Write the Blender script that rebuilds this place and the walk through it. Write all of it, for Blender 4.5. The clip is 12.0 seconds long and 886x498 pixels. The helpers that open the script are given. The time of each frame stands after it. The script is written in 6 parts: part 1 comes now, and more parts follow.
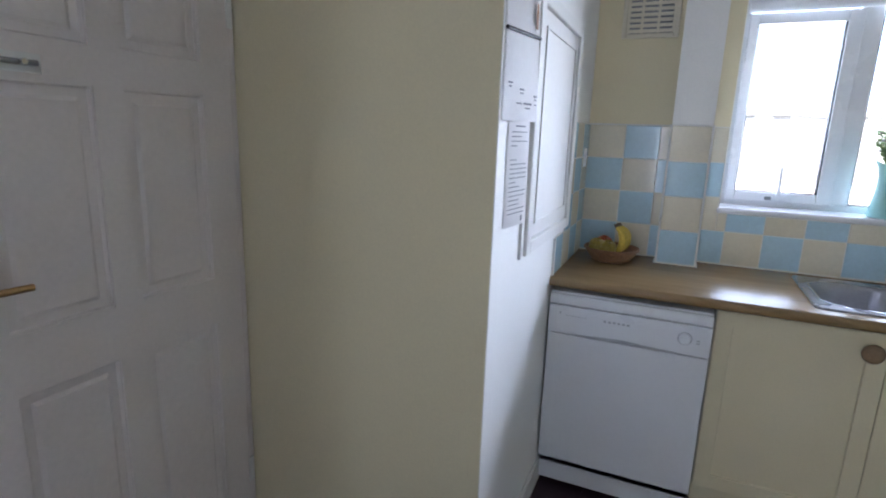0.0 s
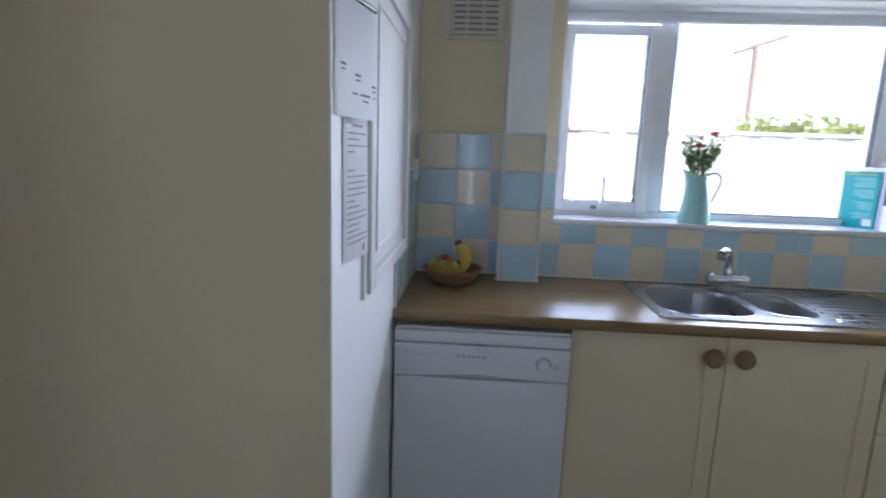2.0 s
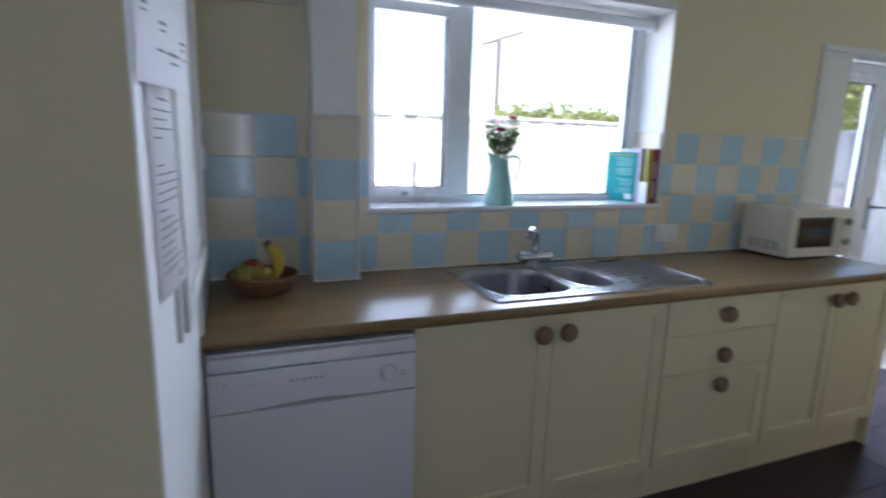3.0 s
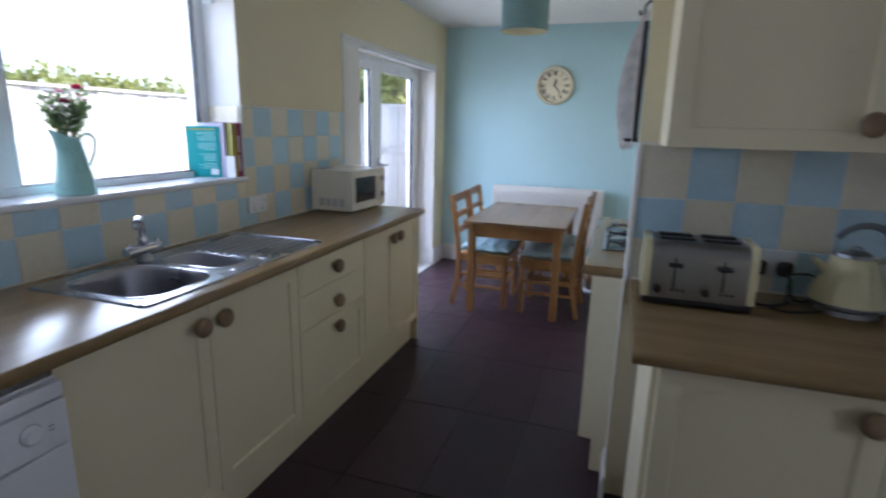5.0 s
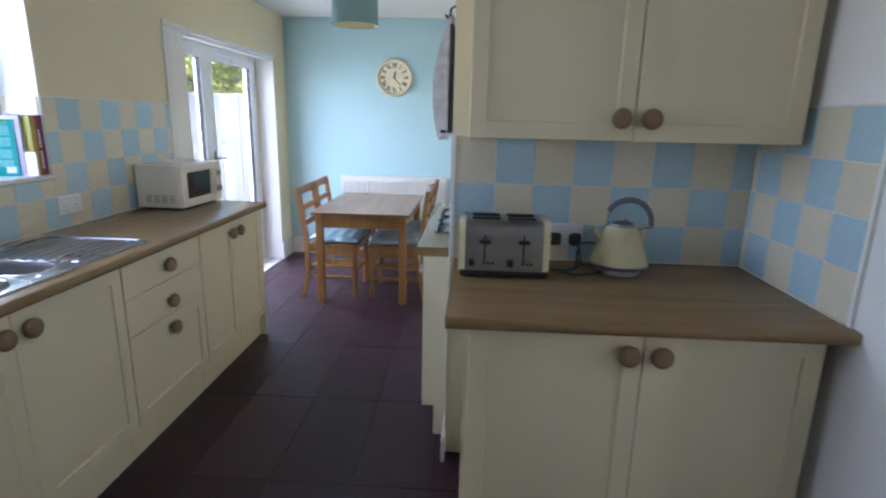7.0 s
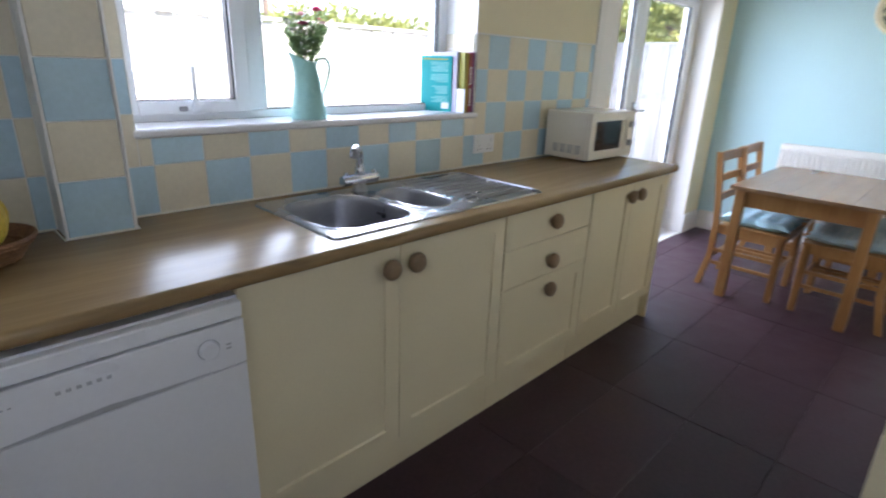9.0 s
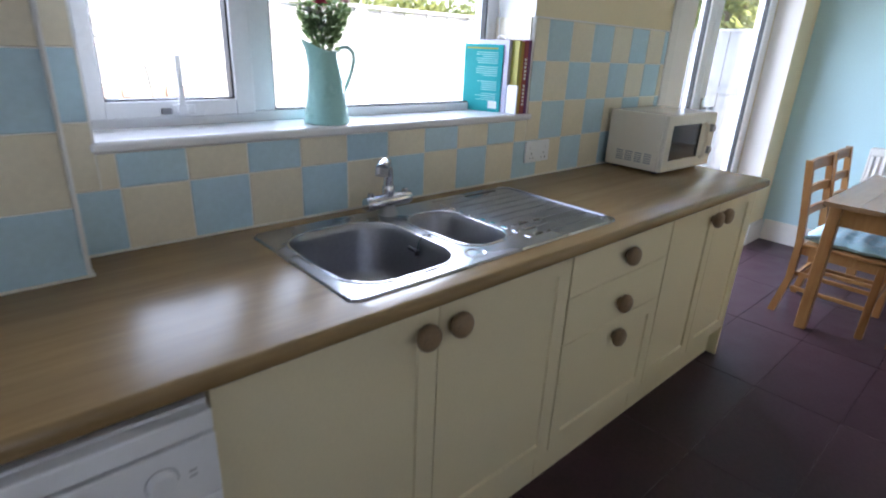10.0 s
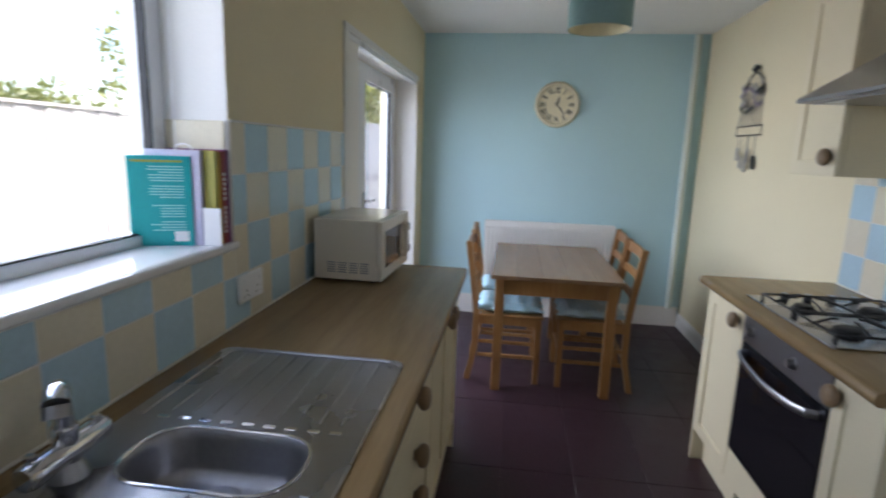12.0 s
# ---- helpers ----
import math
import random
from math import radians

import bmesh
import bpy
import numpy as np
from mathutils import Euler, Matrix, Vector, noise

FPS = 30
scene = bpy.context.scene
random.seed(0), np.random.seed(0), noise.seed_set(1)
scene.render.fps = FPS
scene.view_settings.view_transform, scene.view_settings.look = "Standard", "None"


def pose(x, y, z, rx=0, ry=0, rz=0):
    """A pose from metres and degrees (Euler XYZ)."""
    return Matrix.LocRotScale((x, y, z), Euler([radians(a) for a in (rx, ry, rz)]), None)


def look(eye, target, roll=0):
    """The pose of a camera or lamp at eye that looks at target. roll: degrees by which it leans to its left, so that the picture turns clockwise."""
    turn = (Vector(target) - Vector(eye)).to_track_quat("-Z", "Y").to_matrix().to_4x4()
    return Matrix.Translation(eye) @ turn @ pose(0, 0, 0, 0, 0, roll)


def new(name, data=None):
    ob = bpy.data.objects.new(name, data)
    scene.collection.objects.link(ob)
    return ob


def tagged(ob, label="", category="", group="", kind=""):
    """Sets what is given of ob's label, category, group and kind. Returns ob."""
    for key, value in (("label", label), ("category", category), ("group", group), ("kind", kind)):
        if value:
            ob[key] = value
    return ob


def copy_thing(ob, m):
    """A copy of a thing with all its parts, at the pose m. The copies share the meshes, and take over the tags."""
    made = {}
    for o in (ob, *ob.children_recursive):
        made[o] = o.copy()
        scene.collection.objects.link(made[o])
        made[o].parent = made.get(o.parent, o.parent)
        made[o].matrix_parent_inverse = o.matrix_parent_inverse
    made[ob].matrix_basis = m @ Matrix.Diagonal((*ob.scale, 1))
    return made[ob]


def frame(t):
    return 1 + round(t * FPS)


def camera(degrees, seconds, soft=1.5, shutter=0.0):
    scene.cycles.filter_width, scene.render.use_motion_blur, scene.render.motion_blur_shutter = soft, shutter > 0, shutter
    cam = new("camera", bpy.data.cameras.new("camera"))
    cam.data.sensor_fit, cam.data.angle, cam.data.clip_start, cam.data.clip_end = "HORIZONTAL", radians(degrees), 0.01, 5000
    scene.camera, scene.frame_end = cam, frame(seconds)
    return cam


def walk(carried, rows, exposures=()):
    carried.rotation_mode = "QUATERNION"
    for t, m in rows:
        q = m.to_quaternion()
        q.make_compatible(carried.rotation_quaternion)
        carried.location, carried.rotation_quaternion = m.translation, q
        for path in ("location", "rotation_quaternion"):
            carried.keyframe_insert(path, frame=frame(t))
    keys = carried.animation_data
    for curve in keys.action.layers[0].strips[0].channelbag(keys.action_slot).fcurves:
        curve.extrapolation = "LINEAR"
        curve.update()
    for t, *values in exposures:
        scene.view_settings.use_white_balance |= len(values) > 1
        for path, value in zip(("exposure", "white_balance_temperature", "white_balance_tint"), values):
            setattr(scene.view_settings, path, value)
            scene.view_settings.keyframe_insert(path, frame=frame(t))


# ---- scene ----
cam = camera(79.9, 12.0, 2.0, 0.5)
PATH = [
    (0, (0.331, 0.312, 1.45), (-0.456, 2.099, 1.02), 1.9),
    (0.5, (0.309, 0.353, 1.451), (-0.427, 2.157, 1.001), 1.9),
    (1, (0.288, 0.431, 1.454), (-0.344, 2.276, 1.009), 2.1),
    (1.5, (0.26, 0.542, 1.449), (-0.144, 2.468, 1.092), 1.9),
    (2, (0.167, 0.652, 1.424), (0.051, 2.617, 1.069), 2.0),
    (2.5, (0.053, 0.777, 1.42), (0.331, 2.722, 1.048), 2.0),
    (3, (0.01, 0.887, 1.424), (0.732, 2.711, 1.035), 1.7),
    (3.5, (0.034, 1.069, 1.427), (1.142, 2.682, 1.009), 1.7),
    (3.7, (0.038, 1.13, 1.438), (1.289, 2.641, 1.047), 1.7),
    (5.3, (-0.367, 1.133, 1.439), (1.531, 1.55, 0.969), 1.3),
    (5.5, (-0.393, 1.11, 1.448), (1.526, 1.42, 0.977), 1.2),
    (6, (-0.423, 1.042, 1.448), (1.516, 1.161, 0.972), 1.2),
    (6.5, (-0.459, 1.004, 1.451), (1.482, 1.055, 0.971), 1.5),
    (6.7, (-0.443, 0.999, 1.452), (1.496, 1.044, 0.965), 1.5),
 (8.3, (-0.127, 1.038, 1.415), (1.533, 2.028, 0.908), 2.2),
 (8.5, (-0.099, 1.087, 1.396), (1.451, 2.206, 0.821), 2.6),
    (9, (0.038, 1.214, 1.374), (1.379, 2.544, 0.716), 2.0),
    (9.5, (0.138, 1.378, 1.382), (1.372, 2.785, 0.678), 2.5),
    (10, (0.298, 1.578, 1.391), (1.559, 2.958, 0.681), 2.6),
    (10.5, (0.408, 1.739, 1.399), (1.757, 3.074, 0.769), 2.9),
    (11, (0.456, 1.927, 1.45), (2.098, 2.952, 0.944), 2.9),
    (11.5, (0.491, 2.092, 1.462), (2.355, 2.705, 1.072), 2.4),
    (12, (0.514, 2.132, 1.454), (2.463, 2.384, 1.082), 1.9),
]
walk(cam, [(t, look(eye, target, roll)) for t, eye, target, roll in PATH], [(0.0, 2.95, 5800, 22), (1.0, 2.92, 5720, 22), (1.5, 2.60, 5740, 22), (2.0, 2.43, 5760, 22), (2.5, 2.28, 5780, 22), (3.5, 2.18, 5650, 22), (5.5, 2.15, 5800, 22), (6.7, 2.68, 5800, 22), (8.5, 2.86, 6150, 22), (9.5, 2.68, 6200, 22), (10.5, 2.5, 6000, 22), (11.0, 2.22, 6200, 22), (11.5, 2.05, 6250, 22), (12.0, 1.82, 6300, 22)])
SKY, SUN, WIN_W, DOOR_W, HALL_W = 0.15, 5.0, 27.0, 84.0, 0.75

# ---- world, sun, sky light ----
world = bpy.data.worlds.new("sky")
scene.world = world
world.use_nodes = True
wn = world.node_tree.nodes
sky = wn.new("ShaderNodeTexSky")
sky.sky_type, sky.sun_disc = "NISHITA", False
sky.sun_elevation, sky.sun_rotation = radians(52), radians(160)
world.node_tree.links.new(sky.outputs[0], wn["Background"].inputs[0])
wn["Background"].inputs[1].default_value = SKY

sun_data = bpy.data.lights.new("sun", "SUN")
sun_data.energy, sun_data.angle, sun_data.color = SUN, radians(0.5), (1.0, 0.95, 0.88)
sun = new("sun", sun_data)
# the sun stands behind the house, high, a little to the right of the window wall's normal
sun.matrix_world = look((0, 0, 10), Vector((0, 0, 10)) - Vector((math.cos(radians(52)) * math.sin(radians(160)), math.cos(radians(52)) * math.cos(radians(160)), math.sin(radians(52)))))


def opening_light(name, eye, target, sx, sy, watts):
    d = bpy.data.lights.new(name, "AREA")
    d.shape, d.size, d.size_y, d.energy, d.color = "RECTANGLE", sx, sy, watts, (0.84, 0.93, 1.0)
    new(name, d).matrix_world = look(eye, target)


# added lamps: narrow hall fill behind the doorway, sky stand-ins beyond the two openings
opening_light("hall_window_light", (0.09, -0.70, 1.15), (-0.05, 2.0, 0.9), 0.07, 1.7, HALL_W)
opening_light("window_light", (1.23, 4.5, 2.15), (1.15, 0.4, 1.2), 3.6, 1.9, WIN_W)
opening_light("door_light", (4.4, 5.2, 2.2), (4.0, 0.9, 1.1), 4.0, 2.2, DOOR_W)


# ---- materials ----
def material(name, color, rough=0.5, metal=0.0, var=0.06, scale=6.0, fine=90.0, bump=0.0, tint=0.0, stretch=(1, 1, 1), coat=0.0, rvar=0.05, sheen=0.0):
    """A surface with variation at two scales, fine relief and a small difference from piece to piece."""
    m = bpy.data.materials.new(name)
    m.use_nodes = True
    n, l = m.node_tree.nodes, m.node_tree.links
    b = n["Principled BSDF"]
    tc, mp = n.new("ShaderNodeTexCoord"), n.new("ShaderNodeMapping")
    mp.inputs["Scale"].default_value = stretch
    l.new(tc.outputs["Object"], mp.inputs[0])
    a, c = n.new("ShaderNodeTexNoise"), n.new("ShaderNodeTexNoise")
    a.inputs["Scale"].default_value, c.inputs["Scale"].default_value = scale, fine
    a.inputs["Detail"].default_value, c.inputs["Detail"].default_value = 4, 3
    l.new(mp.outputs[0], a.inputs[0]), l.new(mp.outputs[0], c.inputs[0])
    add = n.new("ShaderNodeMath")
    add.operation = "ADD"
    l.new(a.outputs[0], add.inputs[0]), l.new(c.outputs[0], add.inputs[1])
    src = add.outputs[0]
    if tint:
        oi, mul, add2 = n.new("ShaderNodeObjectInfo"), n.new("ShaderNodeMath"), n.new("ShaderNodeMath")
        mul.operation, add2.operation = "MULTIPLY_ADD", "ADD"
        mul.inputs[1].default_value, mul.inputs[2].default_value = tint, -tint / 2
        l.new(oi.outputs["Random"], mul.inputs[0])
        l.new(src, add2.inputs[0]), l.new(mul.outputs[0], add2.inputs[1])
        src = add2.outputs[0]
    mr = n.new("ShaderNodeMapRange")
    mr.inputs[1].default_value, mr.inputs[2].default_value = 0.6, 1.4
    mr.inputs[3].default_value, mr.inputs[4].default_value = 1 - 2 * var, 1 + 2 * var
    mr.clamp = False
    l.new(src, mr.inputs[0])
    mx = n.new("ShaderNodeVectorMath")
    mx.operation = "SCALE"
    mx.inputs[0].default_value = color
    l.new(mr.outputs[0], mx.inputs["Scale"])
    l.new(mx.outputs[0], b.inputs["Base Color"])
    rr = n.new("ShaderNodeMapRange")
    rr.inputs[1].default_value, rr.inputs[2].default_value = 0.3, 0.7
    rr.inputs[3].default_value, rr.inputs[4].default_value = max(0.02, rough - rvar), min(1, rough + rvar)
    l.new(a.outputs[0], rr.inputs[0]), l.new(rr.outputs[0], b.inputs["Roughness"])
    b.inputs["Metallic"].default_value = metal
    b.inputs["Coat Weight"].default_value = coat
    b.inputs["Sheen Weight"].default_value = sheen
    if bump:
        bp = n.new("ShaderNodeBump")
        bp.inputs["Strength"].default_value, bp.inputs["Distance"].default_value = bump, 0.002
        l.new(add.outputs[0], bp.inputs["Height"]), l.new(bp.outputs[0], b.inputs["Normal"])
    return m


def glass(name):
    m = bpy.data.materials.new(name)
    m.use_nodes = True
    n, l = m.node_tree.nodes, m.node_tree.links
    n.remove(n["Principled BSDF"])
    t, g, f, mix = n.new("ShaderNodeBsdfTransparent"), n.new("ShaderNodeBsdfGlossy"), n.new("ShaderNodeLayerWeight"), n.new("ShaderNodeMixShader")
    pw, ad = n.new("ShaderNodeMath"), n.new("ShaderNodeMath")
    pw.operation, ad.operation = "POWER", "MULTIPLY_ADD"
    pw.inputs[1].default_value, ad.inputs[1].default_value, ad.inputs[2].default_value = 5, 0.6, 0.03
    t.inputs[0].default_value, g.inputs["Roughness"].default_value = (0.94, 0.96, 0.96, 1), 0.01
    f.inputs[0].default_value = 0.5
    l.new(f.outputs["Facing"], pw.inputs[0]), l.new(pw.outputs[0], ad.inputs[0])
    l.new(ad.outputs[0], mix.inputs[0]), l.new(t.outputs[0], mix.inputs[1]), l.new(g.outputs[0], mix.inputs[2])
    l.new(mix.outputs[0], n["Material Output"].inputs[0])
    return m


def leaf_material(name, front_colour, through_colour):
    """A thin leaf that also lets light through."""
    m = material(name, front_colour, 0.45, var=0.25, scale=12, tint=0.3)
    n, l = m.node_tree.nodes, m.node_tree.links
    t, mix = n.new("ShaderNodeBsdfTranslucent"), n.new("ShaderNodeMixShader")
    t.inputs[0].default_value, mix.inputs[0].default_value = (*through_colour, 1), 0.45
    l.new(n["Principled BSDF"].outputs[0], mix.inputs[1]), l.new(t.outputs[0], mix.inputs[2])
    l.new(mix.outputs[0], n["Material Output"].inputs[0])
    return m


CREAM_WALL = material("cream_wall_paint", (0.77, 0.69, 0.475), 0.75, var=0.025, scale=1.5, fine=160, bump=0.12)
WHITE_WALL = material("white_wall_paint", (0.86, 0.85, 0.82), 0.6, var=0.02, scale=1.5, fine=160, bump=0.1)
BLUE_WALL = material("pale_blue_wall_paint", (0.46, 0.67, 0.72), 0.75, var=0.025, scale=1.2, fine=160, bump=0.1)
CEILING = material("white_ceiling_paint", (0.82, 0.82, 0.80), 0.85, var=0.02, scale=2, bump=0.1)
GLOSS_WHITE = material("white_gloss_paint", (0.80, 0.79, 0.76), 0.35, var=0.02, scale=3, fine=50, bump=0.05)
SILL_WHITE = material("polished_white_sill", (0.80, 0.80, 0.80), 0.13, var=0.015, scale=4)
DOOR_WHITE = material("satin_white_door_paint", (0.80, 0.735, 0.70), 0.42, var=0.025, scale=4, fine=80, bump=0.08)
UPVC = material("white_plastic_frame", (0.80, 0.82, 0.84), 0.3, var=0.015, scale=4)
GASKET = material("black_rubber_gasket", (0.02, 0.02, 0.02), 0.6)
CAB = material("cream_cabinet_paint", (0.765, 0.683, 0.478), 0.42, var=0.02, scale=3, fine=120, bump=0.04)
CABIN = material("cabinet_carcass_board", (0.72, 0.68, 0.58), 0.5)
TILE_B = material("pale_blue_glazed_tile", (0.455, 0.63, 0.715), 0.16, var=0.035, scale=9, tint=0.25, bump=0.08, coat=0.2)
TILE_C = material("cream_glazed_tile", (0.73, 0.67, 0.52), 0.16, var=0.03, scale=9, tint=0.2, bump=0.08, coat=0.2)
GROUT = material("white_grout", (0.74, 0.72, 0.66), 0.85, var=0.04, scale=20)
FLOOR_T = material("dark_brown_floor_tile", (0.038, 0.0182, 0.0255), 0.42, var=0.16, scale=7, fine=60, tint=0.35, bump=0.25, rvar=0.08)
FLOOR_T.node_tree.nodes["Principled BSDF"].inputs["Specular IOR Level"].default_value = 0.33
FLOOR_G = material("dark_floor_grout", (0.040, 0.024, 0.029), 0.8)
STEEL = material("brushed_stainless_steel", (0.36, 0.36, 0.38), 0.28, 1.0, var=0.03, scale=3, fine=120, bump=0.008)
BOWL_STEEL = material("satin_steel_bowl", (0.35, 0.35, 0.37), 0.37, 1.0, var=0.05, scale=5, fine=90, bump=0.01)
STEEL_D = material("satin_dark_steel", (0.33, 0.33, 0.34), 0.32, 1.0, var=0.04, scale=4, fine=90)
CHROME = material("polished_chrome", (0.66, 0.66, 0.69), 0.07, 1.0, var=0.02)
KNOB = material("oak_knob_wood", (0.23, 0.15, 0.08), 0.45, var=0.12, scale=18, fine=120, stretch=(1, 1, 6), tint=0.4, bump=0.1)
APPLIANCE = material("white_enamelled_appliance", (0.76, 0.77, 0.80), 0.32, var=0.012, scale=3)
GREY_PRINT = material("grey_print", (0.25, 0.26, 0.28), 0.5)
PALE_PRINT_SHADE = material("pale_grey_print_and_shade", (0.42, 0.43, 0.46), 0.5)
OVEN_PANEL = material("dark_steel_oven_panel", (0.17, 0.17, 0.185), 0.36, 1.0, var=0.04, scale=4, fine=90)
HANDLE_GREY = material("dark_grey_handle_plastic", (0.15, 0.165, 0.19), 0.35, var=0.05)
LILAC_SHELL = material("lilac_shell", (0.24, 0.20, 0.25), 0.4, var=0.2, scale=30)
SHELL = material("grey_shell", (0.36, 0.34, 0.30), 0.4, var=0.25, scale=30)
BLACK = material("black_plastic", (0.015, 0.015, 0.016), 0.35, var=0.05)
BLACK_GLASS = material("black_oven_glass", (0.012, 0.012, 0.014), 0.06, var=0.03)
IRON = material("black_cast_iron", (0.02, 0.02, 0.02), 0.6, var=0.1, bump=0.2)
PAPER = material("white_paper", (0.86, 0.84, 0.83), 0.5, var=0.015)
INK = material("dark_ink", (0.22, 0.22, 0.25), 0.8)
BROWN_INK = material("brown_ink", (0.25, 0.12, 0.06), 0.8)
RED_INK = material("red_ink", (0.55, 0.08, 0.08), 0.8)
BRASS = material("aged_brass", (0.42, 0.27, 0.12), 0.35, 1.0, var=0.1)
MINT = material("mint_enamel", (0.34, 0.62, 0.58), 0.3, var=0.03, scale=8, bump=0.03)
STEM = material("green_stem", (0.07, 0.15, 0.04), 0.6, var=0.1)
LEAF = leaf_material("flower_leaf", (0.12, 0.17, 0.075), (0.18, 0.26, 0.10))
PETAL_R = leaf_material("deep_red_petals", (0.50, 0.02, 0.10), (0.60, 0.04, 0.12))
PETAL_W = leaf_material("white_petals", (0.82, 0.78, 0.78), (0.85, 0.80, 0.80))
PETAL_P = leaf_material("pink_petals", (0.72, 0.36, 0.42), (0.80, 0.40, 0.48))
BANANA = material("ripe_banana_skin", (0.62, 0.44, 0.06), 0.5, var=0.14, scale=30, bump=0.1)
APPLE_R = material("red_apple_skin", (0.45, 0.09, 0.04), 0.3, var=0.25, scale=20)
APPLE_G = material("green_apple_skin", (0.40, 0.32, 0.07), 0.3, var=0.15, scale=20)
BASKET = material("woven_brown_basket", (0.26, 0.13, 0.06), 0.6, var=0.2, scale=60, fine=200, bump=0.5)
OATMEAL = material("printed_cotton", (0.75, 0.72, 0.69), 0.9, var=0.16, scale=25, fine=300, bump=0.3)
DARK_CLOTH = material("dark_grey_cloth", (0.07, 0.065, 0.07), 0.9, var=0.1, bump=0.2)
CUSHION = material("dotted_blue_cotton", (0.36, 0.58, 0.68), 0.9, var=0.08, scale=20, fine=300, bump=0.25, sheen=0.1)
CUSHION2 = material("grey_blue_cotton", (0.36, 0.50, 0.58), 0.9, var=0.08, scale=20, fine=300, bump=0.25, sheen=0.1)
TEAL_SHADE = material("teal_lampshade_fabric", (0.24, 0.40, 0.40), 0.85, var=0.05, scale=60, fine=400, bump=0.2)
SHADE_IN = material("cream_shade_lining", (0.80, 0.74, 0.52), 0.8)
CREAM_ENAMEL = material("cream_enamel", (0.72, 0.66, 0.40), 0.2, var=0.03, coat=0.3)
CLOCK_FACE = material("aged_white_clock_face", (0.78, 0.72, 0.52), 0.6, var=0.05, scale=12)
CLOCK_RIM = material("cream_clock_rim", (0.70, 0.65, 0.48), 0.4, var=0.05)
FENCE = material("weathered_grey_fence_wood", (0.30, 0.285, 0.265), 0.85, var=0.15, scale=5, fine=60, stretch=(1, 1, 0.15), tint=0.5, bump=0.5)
# darker copy of the fence wood: the side fence's shade is in its colour
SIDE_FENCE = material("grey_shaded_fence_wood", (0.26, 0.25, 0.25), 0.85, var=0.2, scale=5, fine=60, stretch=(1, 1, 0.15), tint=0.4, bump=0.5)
VENT_CREAM = material("cream_vent_plastic", (0.76, 0.70, 0.56), 0.5, var=0.02, scale=6)
MICRO = material("off_white_appliance", (0.80, 0.75, 0.64), 0.16, var=0.012, scale=3)
BRICK = material("pale_garden_brick", (0.42, 0.30, 0.23), 0.9, var=0.2, scale=15, tint=0.6, bump=0.4)
PAVING = material("pale_patio_paving", (0.52, 0.50, 0.46), 0.9, var=0.1, scale=3, fine=40, bump=0.3)
HEDGE = leaf_material("sunlit_hedge_leaf", (0.17, 0.19, 0.05), (0.36, 0.38, 0.12))
BARK = material("grey_brown_bark", (0.14, 0.10, 0.07), 0.9, var=0.2, scale=20, bump=0.5)
RENDER_W = material("pale_house_render", (0.62, 0.58, 0.52), 0.9, var=0.06, scale=3, bump=0.2)
ROOF_T = material("brown_roof_tile", (0.20, 0.12, 0.09), 0.85, var=0.15, scale=10, bump=0.3)
PIPE_PAINT = material("pale_pipe_paint", (0.66, 0.72, 0.66), 0.5, var=0.03, scale=5)
SEALANT = material("cream_silicone_sealant", (0.74, 0.71, 0.62), 0.4, var=0.05, scale=30)
GLASS = glass("window_glass")


def wood(name, light, dark, rough, scale, stretch, bump=0.08, tint=0.25, coat=0.0, gloss=0.30):
    """Wood with stretched grain bands between two colours."""
    m = bpy.data.materials.new(name)
    m.use_nodes = True
    n, l = m.node_tree.nodes, m.node_tree.links
    b = n["Principled BSDF"]
    tc, mp = n.new("ShaderNodeTexCoord"), n.new("ShaderNodeMapping")
    mp.inputs["Scale"].default_value = stretch
    l.new(tc.outputs["Object"], mp.inputs[0])
    a, c, big = n.new("ShaderNodeTexNoise"), n.new("ShaderNodeTexNoise"), n.new("ShaderNodeTexNoise")
    a.inputs["Scale"].default_value, c.inputs["Scale"].default_value, big.inputs["Scale"].default_value = scale, scale * 7, 1.7
    a.inputs["Detail"].default_value, a.inputs["Distortion"].default_value = 6, 0.6
    for t in (a, c):
        l.new(mp.outputs[0], t.inputs[0])
    l.new(tc.outputs["Object"], big.inputs[0])
    oi = n.new("ShaderNodeObjectInfo")
    s1, s2, s3 = (n.new("ShaderNodeMath") for _ in range(3))
    s1.operation = s2.operation = s3.operation = "MULTIPLY_ADD"
    s1.inputs[1].default_value = 0.45
    s2.inputs[1].default_value, s3.inputs[1].default_value, s3.inputs[2].default_value = 0.35, tint, -tint / 2 - 0.35
    l.new(oi.outputs["Random"], s3.inputs[0])
    l.new(c.outputs[0], s1.inputs[0]), l.new(a.outputs[0], s1.inputs[2])
    l.new(big.outputs[0], s2.inputs[0]), l.new(s1.outputs[0], s2.inputs[2])
    ad = n.new("ShaderNodeMath")
    l.new(s2.outputs[0], ad.inputs[0]), l.new(s3.outputs[0], ad.inputs[1])
    cr = n.new("ShaderNodeValToRGB")
    cr.color_ramp.elements[0].position, cr.color_ramp.elements[1].position = 0.3, 0.78
    cr.color_ramp.elements[0].color, cr.color_ramp.elements[1].color = (*dark, 1), (*light, 1)
    l.new(ad.outputs[0], cr.inputs[0]), l.new(cr.outputs[0], b.inputs["Base Color"])
    b.inputs["Roughness"].default_value, b.inputs["Coat Weight"].default_value, b.inputs["Specular IOR Level"].default_value = rough, coat, gloss
    bp = n.new("ShaderNodeBump")
    bp.inputs["Strength"].default_value, bp.inputs["Distance"].default_value = bump, 0.002
    l.new(s1.outputs[0], bp.inputs["Height"]), l.new(bp.outputs[0], b.inputs["Normal"])
    return m


